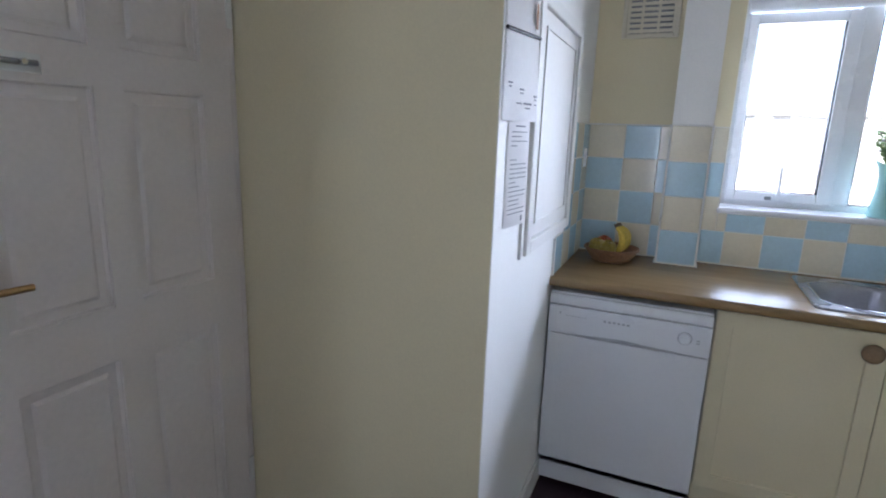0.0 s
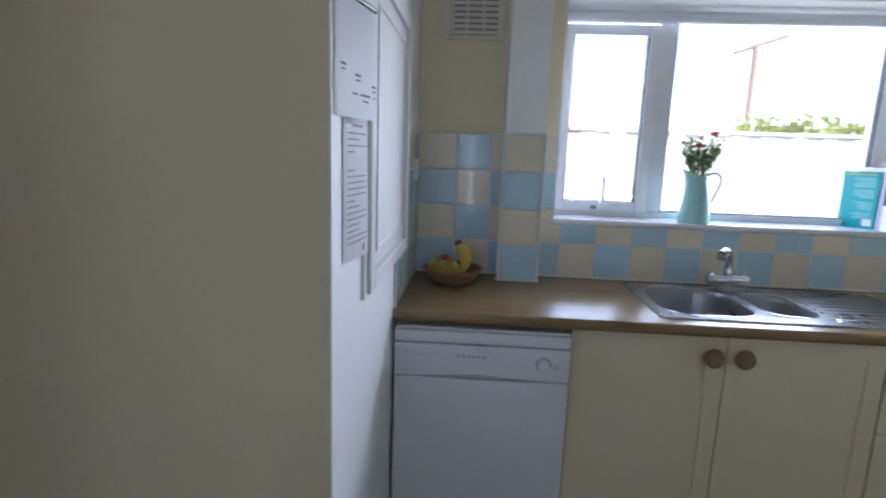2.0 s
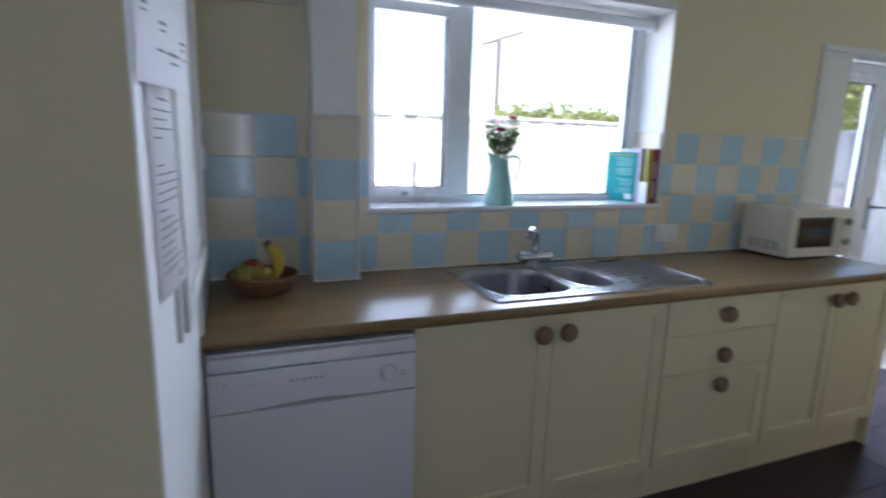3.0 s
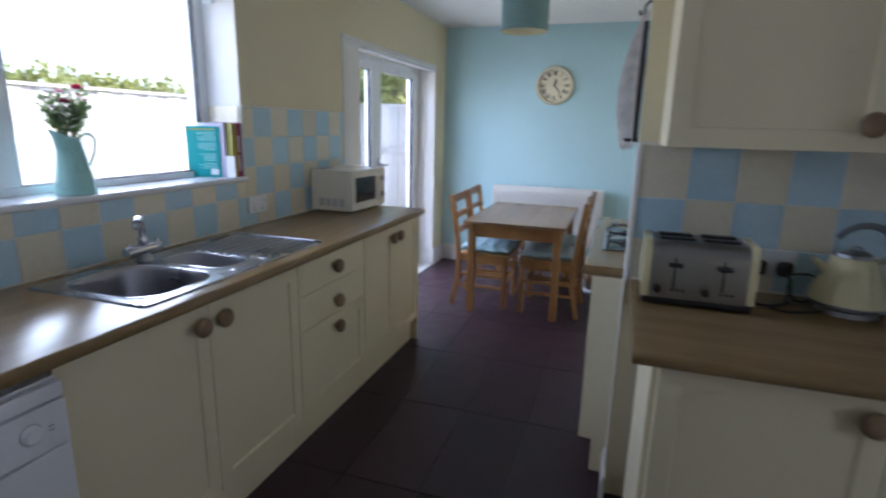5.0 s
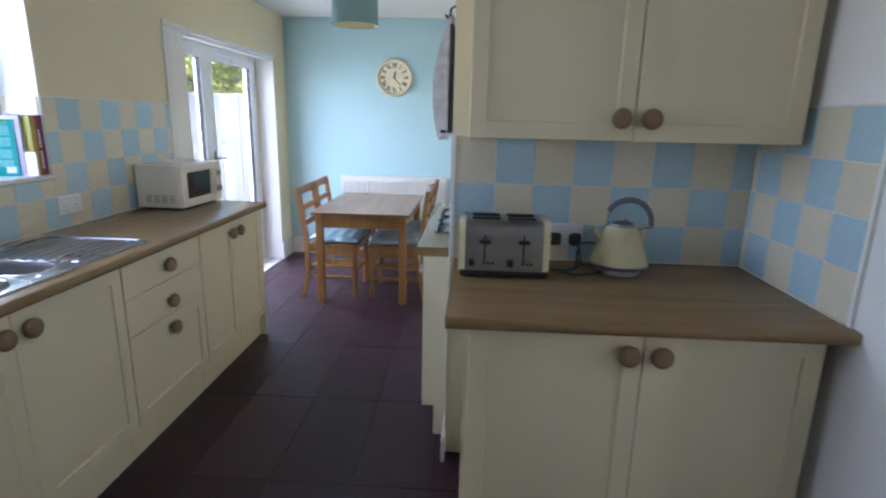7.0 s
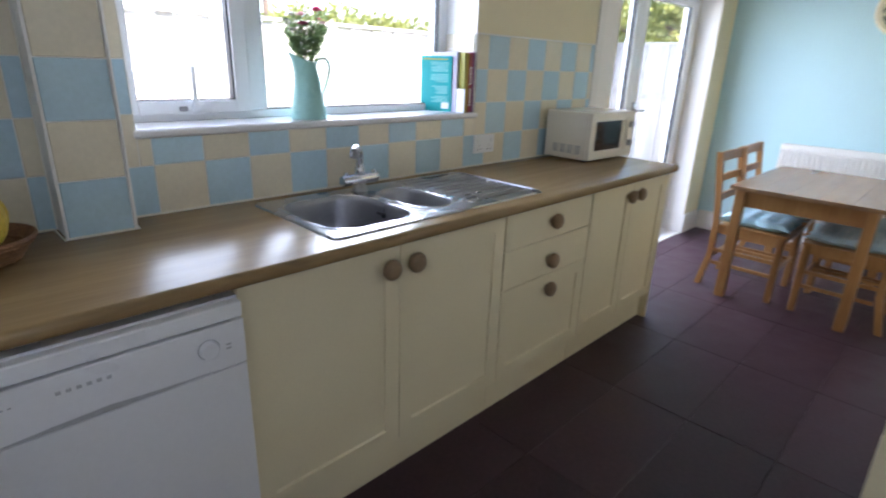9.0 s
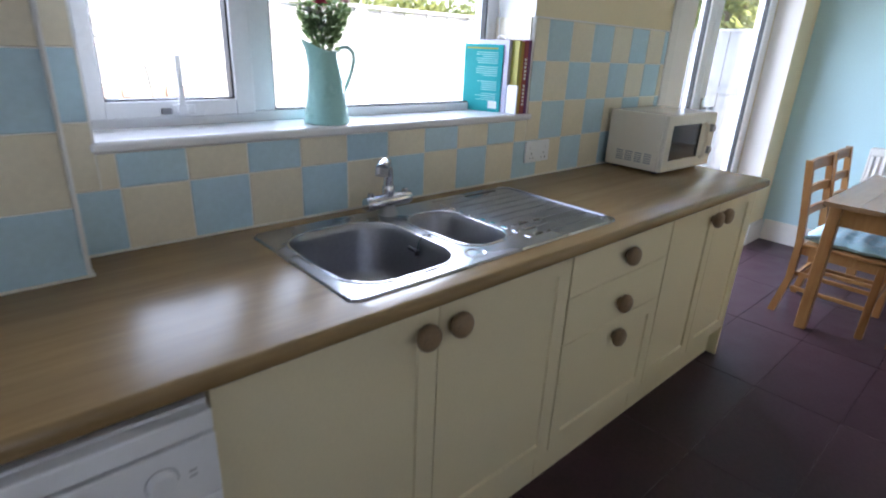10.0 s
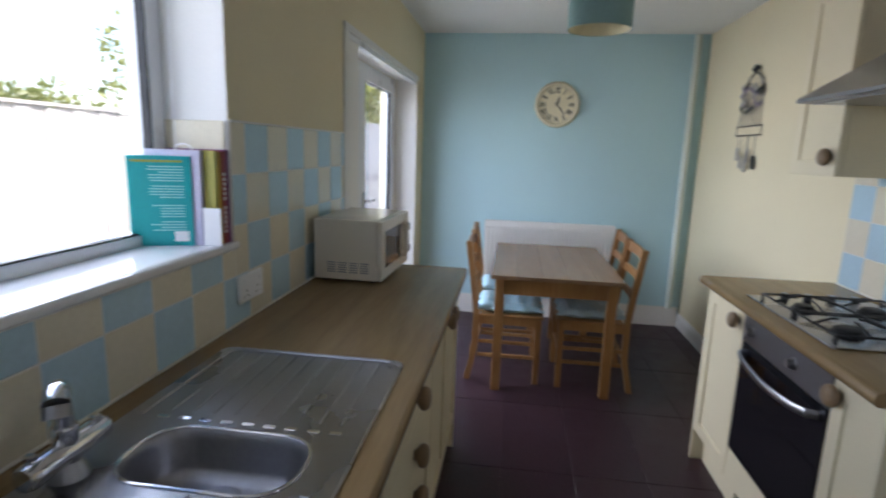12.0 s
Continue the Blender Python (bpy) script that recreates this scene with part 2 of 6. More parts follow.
PINE = wood("antique_pine", (0.37, 0.20, 0.075), (0.23, 0.105, 0.035), 0.4, 9, (1, 1, 0.12))
PINE_X = wood("antique_pine_lengthwise", (0.39, 0.21, 0.08), (0.23, 0.11, 0.04), 0.33, 9, (0.12, 1, 1))
TABLE = wood("brown_stained_tabletop", (0.285, 0.174, 0.095), (0.225, 0.132, 0.069), 0.27, 9, (0.12, 1, 1))
WORKTOP_M = wood("oak_laminate", (0.287, 0.191, 0.089), (0.215, 0.138, 0.061), 0.23, 14, (0.10, 1, 1), bump=0.04, tint=0, gloss=0.38)


# ---- building helpers ----
def box(bm, x0, x1, y0, y1, z0, z1, bevel=0.0, seg=1):
    r = bmesh.ops.create_cube(bm, size=1)
    vs = r["verts"]
    bmesh.ops.scale(bm, vec=(x1 - x0, y1 - y0, z1 - z0), verts=vs)
    bmesh.ops.translate(bm, vec=((x0 + x1) / 2, (y0 + y1) / 2, (z0 + z1) / 2), verts=vs)
    if bevel:
        es = list({e for v in vs for e in v.link_edges})
        bmesh.ops.bevel(bm, geom=es, offset=bevel, segments=seg, affect="EDGES", profile=0.5)
    return bm


def boxes(*dims, bevel=0.0, seg=1):
    bm = bmesh.new()
    for d in dims:
        box(bm, *d, bevel=bevel, seg=seg)
    return bm


def mesh_of(name, bm, mat, smooth=False):
    me = bpy.data.meshes.new(name)
    bm.normal_update()
    bm.to_mesh(me)
    bm.free()
    me.materials.append(mat)
    if smooth:
        for p in me.polygons:
            p.use_smooth = True
        me.set_sharp_from_angle(angle=radians(40))
    return me


def part(name, bm, mat, parent=None, label="", at=None, smooth=False):
    ob = new(name, mesh_of(name, bm, mat, smooth))
    if parent is not None:
        ob.parent = parent
    if at is not None:
        ob.matrix_basis = at
    if label:
        ob["label"] = label
    return ob


def shared(name, me, parent, at):
    ob = new(name, me)
    ob.parent = parent
    ob.matrix_basis = at
    return ob


def thing(name, label, category, group="", kind="", at=None):
    ob = new(name)
    ob.empty_display_size = 0.05
    if at is not None:
        ob.matrix_basis = at
    return tagged(ob, label, category, group, kind)


def lathe(profile, seg=32, squash=1.0):
    """A turned shape about z from (radius, height) pairs."""
    bm = bmesh.new()
    rings = []
    for r, z in profile:
        if r < 1e-5:
            rings.append([bm.verts.new((0, 0, z))])
        else:
            rings.append([bm.verts.new((r * math.cos(2 * math.pi * i / seg), squash * r * math.sin(2 * math.pi * i / seg), z)) for i in range(seg)])
    for a, b in zip(rings, rings[1:]):
        for i in range(seg):
            j = (i + 1) % seg
            if len(a) == 1 and len(b) == 1:
                continue
            if len(a) == 1:
                bm.faces.new((a[0], b[j], b[i]))
            elif len(b) == 1:
                bm.faces.new((a[i], a[j], b[0]))
            else:
                bm.faces.new((a[i], a[j], b[j], b[i]))
    bmesh.ops.recalc_face_normals(bm, faces=bm.faces)
    return bm


def tube(pts, r, seg=8, bm=None, flat=1.0):
    """A round bar along points; r may be one radius or one for each point."""
    bm = bm or bmesh.new()
    pts = [Vector(p) for p in pts]
    rs = r if isinstance(r, (list, tuple)) else [r] * len(pts)
    rings = []
    up = None
    for i, p in enumerate(pts):
        d = (pts[min(i + 1, len(pts) - 1)] - pts[max(i - 1, 0)]).normalized()
        if up is None:
            up = Vector((0, 0, 1)) if abs(d.z) < 0.9 else Vector((1, 0, 0))
        s = d.cross(up).normalized()
        up = s.cross(d).normalized()
        rings.append([bm.verts.new(p + rs[i] * (math.cos(2 * math.pi * k / seg) * s + flat * math.sin(2 * math.pi * k / seg) * up)) for k in range(seg)])
    for a, b in zip(rings, rings[1:]):
        for k in range(seg):
            j = (k + 1) % seg
            bm.faces.new((a[k], a[j], b[j], b[k]))
    bm.faces.new(rings[0][::-1]), bm.faces.new(rings[-1])
    bmesh.ops.recalc_face_normals(bm, faces=bm.faces)
    return bm


def arc(c, r, a0, a1, n, u, v):
    u, v, c = Vector(u), Vector(v), Vector(c)
    return [c + r * (math.cos(radians(a0 + (a1 - a0) * i / n)) * u + math.sin(radians(a0 + (a1 - a0) * i / n)) * v) for i in range(n + 1)]


def prism(outline, depth, bm=None):
    """An outline in x, z, pushed along +y by depth."""
    bm = bm or bmesh.new()
    a = [bm.verts.new((x, 0, z)) for x, z in outline]
    b = [bm.verts.new((x, depth, z)) for x, z in outline]
    n = len(a)
    bm.faces.new(a), bm.faces.new(b[::-1])
    for i in range(n):
        bm.faces.new((a[i], b[i], b[(i + 1) % n], a[(i + 1) % n]))
    bmesh.ops.recalc_face_normals(bm, faces=bm.faces)
    return bm


def words(name, text, size, mat, parent, at, depth=0.0004, align="CENTER"):
    c = bpy.data.curves.new(name, "FONT")
    c.body, c.size, c.extrude, c.offset, c.align_x, c.align_y = text, size, depth, size * 0.03, align, "CENTER"
    c.materials.append(mat)
    ob = new(name, c)
    ob.parent = parent
    ob.matrix_basis = at
    return ob


def structure(name, bm, mat, label=""):
    return tagged(part(name, bm, mat), label, kind="structure")


# ---- the room: walls, floor, ceiling ----
W, XE, YR, H = 2.945, 5.17, 0.65, 2.41          # window wall, far wall, hob wall, ceiling
WT = 0.30
OX0, OX1, OZ0, OZ1 = 0.50, 1.955, 1.12, 2.065    # window opening
DX0, DX1, DZ1 = 3.05, 4.85, 1.985                 # glazed door opening
XB, YB = -0.095, 1.585                           # cupboard block corner
XD, YS, XN, YP = -0.945, -0.075, 1.70, 1.08      # door wall, near side wall, niche wall, end of the niche wall

wall_window = structure("wall_window", boxes(
    (XD - 0.1, OX0, W, W + WT, 0, H), (OX0, OX1, W, W + WT, 0, OZ0), (OX0, OX1, W, W + WT, OZ1, H),
    (OX1, DX0, W, W + WT, 0, H), (DX0, DX1, W, W + WT, DZ1, H), (DX1, XE + 0.15, W, W + WT, 0, H)), CREAM_WALL, "cream painted plaster wall with a window and a glazed door")
wall_far = structure("wall_dining", boxes((XE, XE + 0.15, YR - 0.15, W, 0, H)), BLUE_WALL, "pale blue painted wall behind the dining table")
wall_hob = structure("wall_hob", boxes((XN + 0.13, XE, YR - 0.15, YR, 0, H)), CREAM_WALL, "cream painted wall behind the hob")
wall_niche = structure("wall_niche", boxes((XN, XN + 0.13, YS, YP, 0, H)), CREAM_WALL, "cream painted wall between the worktop and the hob")
wall_near = structure("wall_near", boxes((XD - 0.1, -0.09, YS - 0.12, YS, 0, H), (-0.09, 0.675, YS - 0.12, YS, 2.02, H), (0.675, XN + 0.13, YS - 0.12, YS, 0, H)), WHITE_WALL, "white painted side wall with a doorway")
# plain unseen hall that closes the doorway round the fill lamp
structure("wall_hall", boxes((-0.25, 0.85, YS - 0.75, YS - 0.65, 0, H), (-0.25, -0.15, YS - 0.65, YS - 0.12, 0, H), (0.75, 0.85, YS - 0.65, YS - 0.12, 0, H), (-0.25, 0.85, YS - 0.65, YS - 0.12, -0.1, 0.0), (-0.25, 0.85, YS - 0.65, YS - 0.12, H, H + 0.1)), WHITE_WALL, "white hall wall behind the doorway")
wall_block = structure("wall_cupboard", boxes((XD, XB, YB, W, 0, H)), CREAM_WALL, "cream painted corner of a built-in cupboard")
# thin white skin over the cream block's side
structure("wall_cupboard_side", boxes((XB - 0.001, XB + 0.003, YB + 0.002, W - 0.001, 0, H)), WHITE_WALL, "white side of the built-in cupboard")
wall_door = structure("wall_door", boxes((XD - 0.1, XD, YS, 0.75, 0, H), (XD - 0.1, XD, 0.75, YB, 2.03, H), (XD - 0.16, XD - 0.1, 0.70, YB, 0, 2.05), (XD - 0.1, XD, YB, W, 0, H)), CREAM_WALL, "cream painted wall round a panelled door")
ceiling = structure("ceiling", boxes((XD - 0.1, XN + 0.13, YS - 0.12, W + WT, H, H + 0.25), (XN + 0.13, XE + 0.15, YR - 0.15, W + WT, H, H + 0.25)), CEILING, "white painted ceiling")
floor = structure("floor", boxes((XD - 0.1, XN + 0.13, YS - 0.12, W + WT, -0.2, -0.004), (XN + 0.13, XE + 0.15, YR - 0.15, W + WT, -0.2, -0.004)), FLOOR_G, "dark brown ceramic tiled floor")


def skirting(name, x0, x1, y0, y1, h=0.15):
    bm = boxes((x0, x1, y0, y1, 0, h - 0.02))
    dx, dy = (x1 - x0), (y1 - y0)
    if dx > dy:
        box(bm, x0, x1, y0 + 0.005 if y1 > 2 and y0 > 2 else y0, y1 if y1 > 2 and y0 > 2 else y1 - 0.005, h - 0.02, h)
    else:
        box(bm, x0 + 0.005, x1, y0, y1, h - 0.02, h)
    return structure(name, bm, GLOSS_WHITE, "white gloss painted skirting board")


skirting("baseboard_dining", XE - 0.018, XE, YR + 0.02, W - 0.02, 0.17)
skirting("baseboard_hob", 3.10, XE - 0.018, YR, YR + 0.018, 0.12)
skirting("baseboard_window", DX1, XE - 0.018, W - 0.018, W, 0.17)
skirting("baseboard_cupboard", XD + 0.02, XB, YB - 0.016, YB, 0.10)
structure("baseboard_cupboard_side", boxes((XB, XB + 0.016, YB - 0.016, 2.36, 0, 0.09), (XB, XB + 0.010, YB - 0.010, 2.36, 0.09, 0.105)), GLOSS_WHITE, "white gloss painted skirting board")
structure("baseboard_reveal", boxes((DX1 - 0.016, DX1, W - 0.018, W + 0.19, 0.0, 0.15), (DX1 - 0.011, DX1, W - 0.018, W + 0.19, 0.15, 0.17)), GLOSS_WHITE, "white gloss painted skirting board")
structure("baseboard_niche", boxes((1.625, XN + 0.145, YP, YP + 0.016, 0, 0.10), (1.625, XN + 0.145, YP, YP + 0.010, 0.10, 0.12)), GLOSS_WHITE, "white gloss painted skirting board")
structure("trim_niche_end", boxes((XN - 0.008, XN + 0.13, YP, YP + 0.004, 0.12, 1.395), (XN - 0.012, XN - 0.0, YP - 0.014, YP, 0.905, 1.395), bevel=0.001), GLOSS_WHITE, "white tile trim on the wall's end")

# pipe boxing on the window wall, and the corner pipe in the dining end
column = structure("column", boxes((0.272, 0.432, 2.822, W, 0.905, H)), WHITE_WALL, "white pipe boxing tiled on its lower part")
structure("trim_column", boxes((0.430, 0.437, 2.812, 2.822, 0.912, 1.512), (0.267, 0.274, 2.812, 2.822, 0.912, 1.512), (0.267, 0.437, 2.812, 2.824, 1.512, 1.517), bevel=0.001), GLOSS_WHITE, "white tile edge trim")
pipe = tagged(part("heating_pipe", tube([(XE - 0.03, 0.755, 0.17), (XE - 0.03, 0.755, 2.40)], 0.028, 12), PIPE_PAINT, smooth=True), "pale painted pipe in the corner of the blue wall", "pipe")

# glazed-door threshold and window board
structure("threshold", boxes((DX0, DX1, W + 0.0, W + WT, -0.002, 0.006)), GLOSS_WHITE, "white tiled threshold of the glazed door")
sill = structure("window_sill", boxes((OX0, OX1, W + 0.001, W + 0.22, 1.142, 1.166), (OX0 - 0.008, OX1 + 0.024, 2.932, W + 0.001, 1.142, 1.166), bevel=0.009, seg=4), SILL_WHITE, "white gloss window board")
structure("reveal_lining", boxes((OX1 - 0.004, OX1, W - 0.002, W + 0.2, 1.163, OZ1), (OX0, OX0 + 0.004, W - 0.002, W + 0.2, 1.163, OZ1), (OX0, OX1, W - 0.002, W + 0.2, OZ1 - 0.004, OZ1)), WHITE_WALL, "white plastered window reveal")
structure("door_reveal_lining", boxes((DX1 - 0.004, DX1, W - 0.002, W + 0.17, 0.17, DZ1), (DX0, DX0 + 0.004, W - 0.002, W + 0.17, 0.01, DZ1), (DX0, DX1, W - 0.002, W + 0.17, DZ1 - 0.004, DZ1)), WHITE_WALL, "white plastered door reveal")
structure("lintel_trim", boxes((OX0 - 0.0, OX1, W - 0.012, W - 0.002, OZ1 - 0.004, OZ1 + 0.03), bevel=0.002), GLOSS_WHITE, "white edge over the window")

# ---- kitchen window ----
FY = 3.13
window_1 = thing("window_1", "white plastic window with one opening pane and one fixed pane", "window", kind="structure")
part("window_frame", boxes((OX0, OX0 + 0.035, FY, FY + 0.07, 1.163, OZ1 - 0.004), (OX1 - 0.06, OX1 - 0.004, FY, FY + 0.07, 1.163, OZ1 - 0.004), (OX0 + 0.035, OX1 - 0.06, FY, FY + 0.07, 1.163, 1.195),
     (OX0 + 0.035, OX1 - 0.06, FY, FY + 0.07, 2.02, OZ1 - 0.004), (0.935, 1.01, FY, FY + 0.07, 1.195, 2.02), bevel=0.004, seg=2), UPVC, window_1)
sash = part("opening_sash", boxes((OX0 + 0.030, 0.568, FY - 0.012, FY + 0.05, 1.188, 2.0), (0.89, 0.945, FY - 0.012, FY + 0.05, 1.188, 2.0),
            (0.568, 0.89, FY - 0.012, FY + 0.05, 1.188, 1.232), (0.568, 0.89, FY - 0.012, FY + 0.05, 1.955, 2.0), bevel=0.004, seg=2), UPVC, window_1)
part("gasket", boxes((0.568, 0.572, FY - 0.002, FY + 0.03, 1.232, 1.955), (0.884, 0.89, FY - 0.002, FY + 0.03, 1.232, 1.955), (0.572, 0.884, FY - 0.002, FY + 0.03, 1.232, 1.236)), GASKET, sash)
part("gasket", boxes((1.01, 1.014, FY + 0.005, FY + 0.03, 1.195, 2.02), (OX1 - 0.066, OX1 - 0.06, FY + 0.005, FY + 0.03, 1.195, 2.02), (1.014, OX1 - 0.066, FY + 0.005, FY + 0.03, 1.195, 1.200)), GASKET, window_1)
for d in ((0.572, 0.884, FY + 0.014, FY + 0.018, 1.236, 1.955), (1.014, OX1 - 0.066, FY + 0.014, FY + 0.018, 1.200, 2.02)):
    part("pane", boxes(d), GLASS, window_1).visible_shadow = False
handle = part("window_handle", boxes((0.715, 0.775, FY - 0.020, FY - 0.012, 1.198, 1.222), (0.728, 0.752, FY - 0.034, FY - 0.020, 1.196, 1.226), bevel=0.003, seg=2), UPVC, sash, "white window handle")
part("lever", boxes((0.733, 0.747, FY - 0.036, FY - 0.026, 1.22, 1.345), bevel=0.003, seg=2), UPVC, sash, "upright white lever")
part("catch", boxes((0.690, 0.716, FY - 0.022, FY - 0.012, 1.198, 1.214), bevel=0.002), GREY_PRINT, sash, "grey lock button")
blind = thing("roller_blind", "rolled-up white roller blind at the window's head", "blind")
bm = tube([(OX0 + 0.02, FY - 0.05, OZ1 - 0.045), (OX1 - 0.02, FY - 0.05, OZ1 - 0.045)], 0.024, 14)
part("roll", bm, UPVC, blind, smooth=True)
part("bracket", boxes((OX1 - 0.024, OX1 - 0.004, FY - 0.075, FY - 0.02, OZ1 - 0.08, OZ1 - 0.004), bevel=0.002), UPVC, blind)
part("cord", tube([(OX1 - 0.05, FY - 0.06, OZ1 - 0.05), (OX1 - 0.052, FY - 0.055, 1.6), (OX1 - 0.045, FY - 0.055, 1.2)], 0.0015, 5), UPVC, blind)

# ---- glazed double door ----
door_2 = thing("door_2", "white plastic glazed double door to the garden", "door", kind="structure")
GY = 3.12
part("door_frame", boxes((DX0, DX0 + 0.06, GY, GY + 0.07, 0.006, DZ1 - 0.004), (DX1 - 0.06, DX1 - 0.004, GY, GY + 0.07, 0.006, DZ1 - 0.004), (DX0 + 0.06, DX1 - 0.06, GY, GY + 0.07, DZ1 - 0.07, DZ1 - 0.004), bevel=0.004), UPVC, door_2)
mid = (DX0 + DX1) / 2
for n, (a, b) in enumerate(((DX0 + 0.06, 3.86), (3.86, DX1 - 0.06))):
    leaf = part("door_leaf", boxes((a, a + 0.085, GY - 0.01, GY + 0.055, 0.03, 1.93), (b - 0.085, b, GY - 0.01, GY + 0.055, 0.03, 1.93),
                (a + 0.085, b - 0.085, GY - 0.01, GY + 0.055, 0.03, 0.15), (a + 0.085, b - 0.085, GY - 0.01, GY + 0.055, 1.87, 1.93), bevel=0.005, seg=2), UPVC, door_2)
    part("gasket", boxes((a + 0.085, a + 0.090, GY, GY + 0.03, 0.15, 1.87), (b - 0.091, b - 0.085, GY, GY + 0.03, 0.15, 1.87), (a + 0.09, b - 0.091, GY, GY + 0.03, 1.866, 1.87)), GASKET, leaf)
    part("pane", boxes((a + 0.09, b - 0.091, GY + 0.018, GY + 0.022, 0.15, 1.866)), GLASS, leaf).visible_shadow = False
    if n:
        part("door_handle", boxes((a + 0.02, a + 0.055, GY - 0.022, GY - 0.01, 0.95, 1.16), (a + 0.028, a + 0.045, GY - 0.06, GY - 0.022, 1.09, 1.107), (a + 0.028, a + 0.15, GY - 0.065, GY - 0.052, 1.09, 1.107), bevel=0.003), STEEL, leaf, "satin metal lever handle")

# vertical blind drawn back beside the glazed door
vblind = thing("vertical_blind", "white vertical blind drawn back beside the glazed door", "blind")
part("headrail", boxes((3.054, DX1 - 0.005, W + 0.003, W + 0.045, 1.955, 1.993), bevel=0.003), UPVC, vblind)
for i in range(7):
    part("vane", boxes((3.075 + i * 0.025, 3.078 + i * 0.025, W + 0.012, W + 0.09, 0.06, 1.955)), WHITE_WALL, vblind)
part("front_vane", boxes((3.056, 3.247, W + 0.004, W + 0.008, 0.06, 1.955)), WHITE_WALL, vblind)
structure("door_jamb_trim", boxes((2.985, DX0 + 0.003, W - 0.010, W, 0.002, DZ1 - 0.006), bevel=0.002), GLOSS_WHITE, "white painted trim beside the glazed door")
structure("door_head_trim", boxes((2.985, DX1 + 0.01, W - 0.012, W, DZ1 - 0.004, DZ1 + 0.03), bevel=0.003), GLOSS_WHITE, "white trim over the glazed door")

# ---- panelled white door ----
def panel_door(w, h, t=0.035):
    """A six-panel door leaf: x across, z up, face at y=0 towards -y."""
    st, mu = 0.105, 0.075
    xs = [0, st, (w - mu) / 2, (w + mu) / 2, w - st, w]
    zs = [0, 0.21, 0.845, 0.985, 1.522, 1.608, h - 0.11, h]
    bm = bmesh.new()
    g = [[bm.verts.new((x, 0, z)) for z in zs] for x in xs]
    back = [[bm.verts.new((x, t, z)) for z in zs] for x in xs]
    panels = []
    for i in range(5):
        for j in range(7):
            f = bm.faces.new((g[i][j], g[i + 1][j], g[i + 1][j + 1], g[i][j + 1]))
            bm.faces.new((back[i][j], back[i][j + 1], back[i + 1][j + 1], back[i + 1][j]))
            if i in (1, 3) and j in (1, 3, 5):
                panels.append(f)
    for j in range(7):
        bm.faces.new((g[0][j], g[0][j + 1], back[0][j + 1], back[0][j]))
        bm.faces.new((g[5][j], back[5][j], back[5][j + 1], g[5][j + 1]))
    for i in range(5):
        bm.faces.new((g[i][0], back[i][0], back[i + 1][0], g[i + 1][0]))
        bm.faces.new((g[i][7], g[i + 1][7], back[i + 1][7], back[i][7]))
    # moulded edge, sunk field, raised centre
    for thick, dep in ((0.006, 0.004), (0.006, 0.0), (0.006, 0.008), (0.028, 0.0), (0.014, -0.006)):
        bmesh.ops.inset_individual(bm, faces=panels, thickness=thick, depth=0)
        for f in panels:
            bmesh.ops.translate(bm, vec=(0, dep, 0), verts=f.verts)
    bmesh.ops.recalc_face_normals(bm, faces=bm.faces)
    return bm


door_1 = thing("door_1", "white painted six-panel internal door, closed", "door", kind="structure", at=pose(XD + 0.016, 0.798, 0.008, 0, 0, 90))
part("door_leaf", panel_door(0.758, 1.985), DOOR_WHITE, door_1)
lev = part("door_handle", boxes((0.022, 0.052, -0.006, 0.0, 1.02, 1.17), bevel=0.002), BRASS, door_1, "brass lever handle")
part("lever", tube([(0.037, -0.004, 1.10), (0.037, -0.045, 1.10), (0.06, -0.052, 1.10), (0.138, -0.052, 1.098)], 0.008, 10), BRASS, lev, smooth=True)
bolt = part("sliding_bolt", boxes((0.085, 0.235, -0.003, 0, 1.535, 1.575), bevel=0.001), GLOSS_WHITE, door_1, "bolt plate")
part("bolt_bar", tube([(0.05, -0.012, 1.555), (0.205, -0.012, 1.555), (0.222, -0.014, 1.555)], 0.006, 10), STEEL_D, bolt, smooth=True)
part("bolt_knob", tube([(0.19, -0.012, 1.555), (0.19, -0.03, 1.555)], 0.006, 8), CHROME, bolt, smooth=True)
for z in (0.22, 1.72):
    part("hinge", boxes((0.752, 0.774, -0.004, 0.004, z, z + 0.09), bevel=0.001), GLOSS_WHITE, door_1, "painted hinge")
structure("architrave", boxes((XD, XD + 0.014, 0.73, 0.795, 0, 2.0), (XD, XD + 0.014, 0.73, YB - 0.002, 2.0, 2.07), (XD, XD + 0.011, 1.562, YB - 0.002, 0, 2.0), bevel=0.002), DOOR_WHITE, "white door surround")
structure("architrave_near", boxes((0.675, 0.742, YS, YS + 0.016, 0, 2.05), (0.69, 0.725, YS + 0.016, YS + 0.024, 0, 2.05), bevel=0.003, seg=2), GLOSS_WHITE, "white gloss door architrave on the side wall")

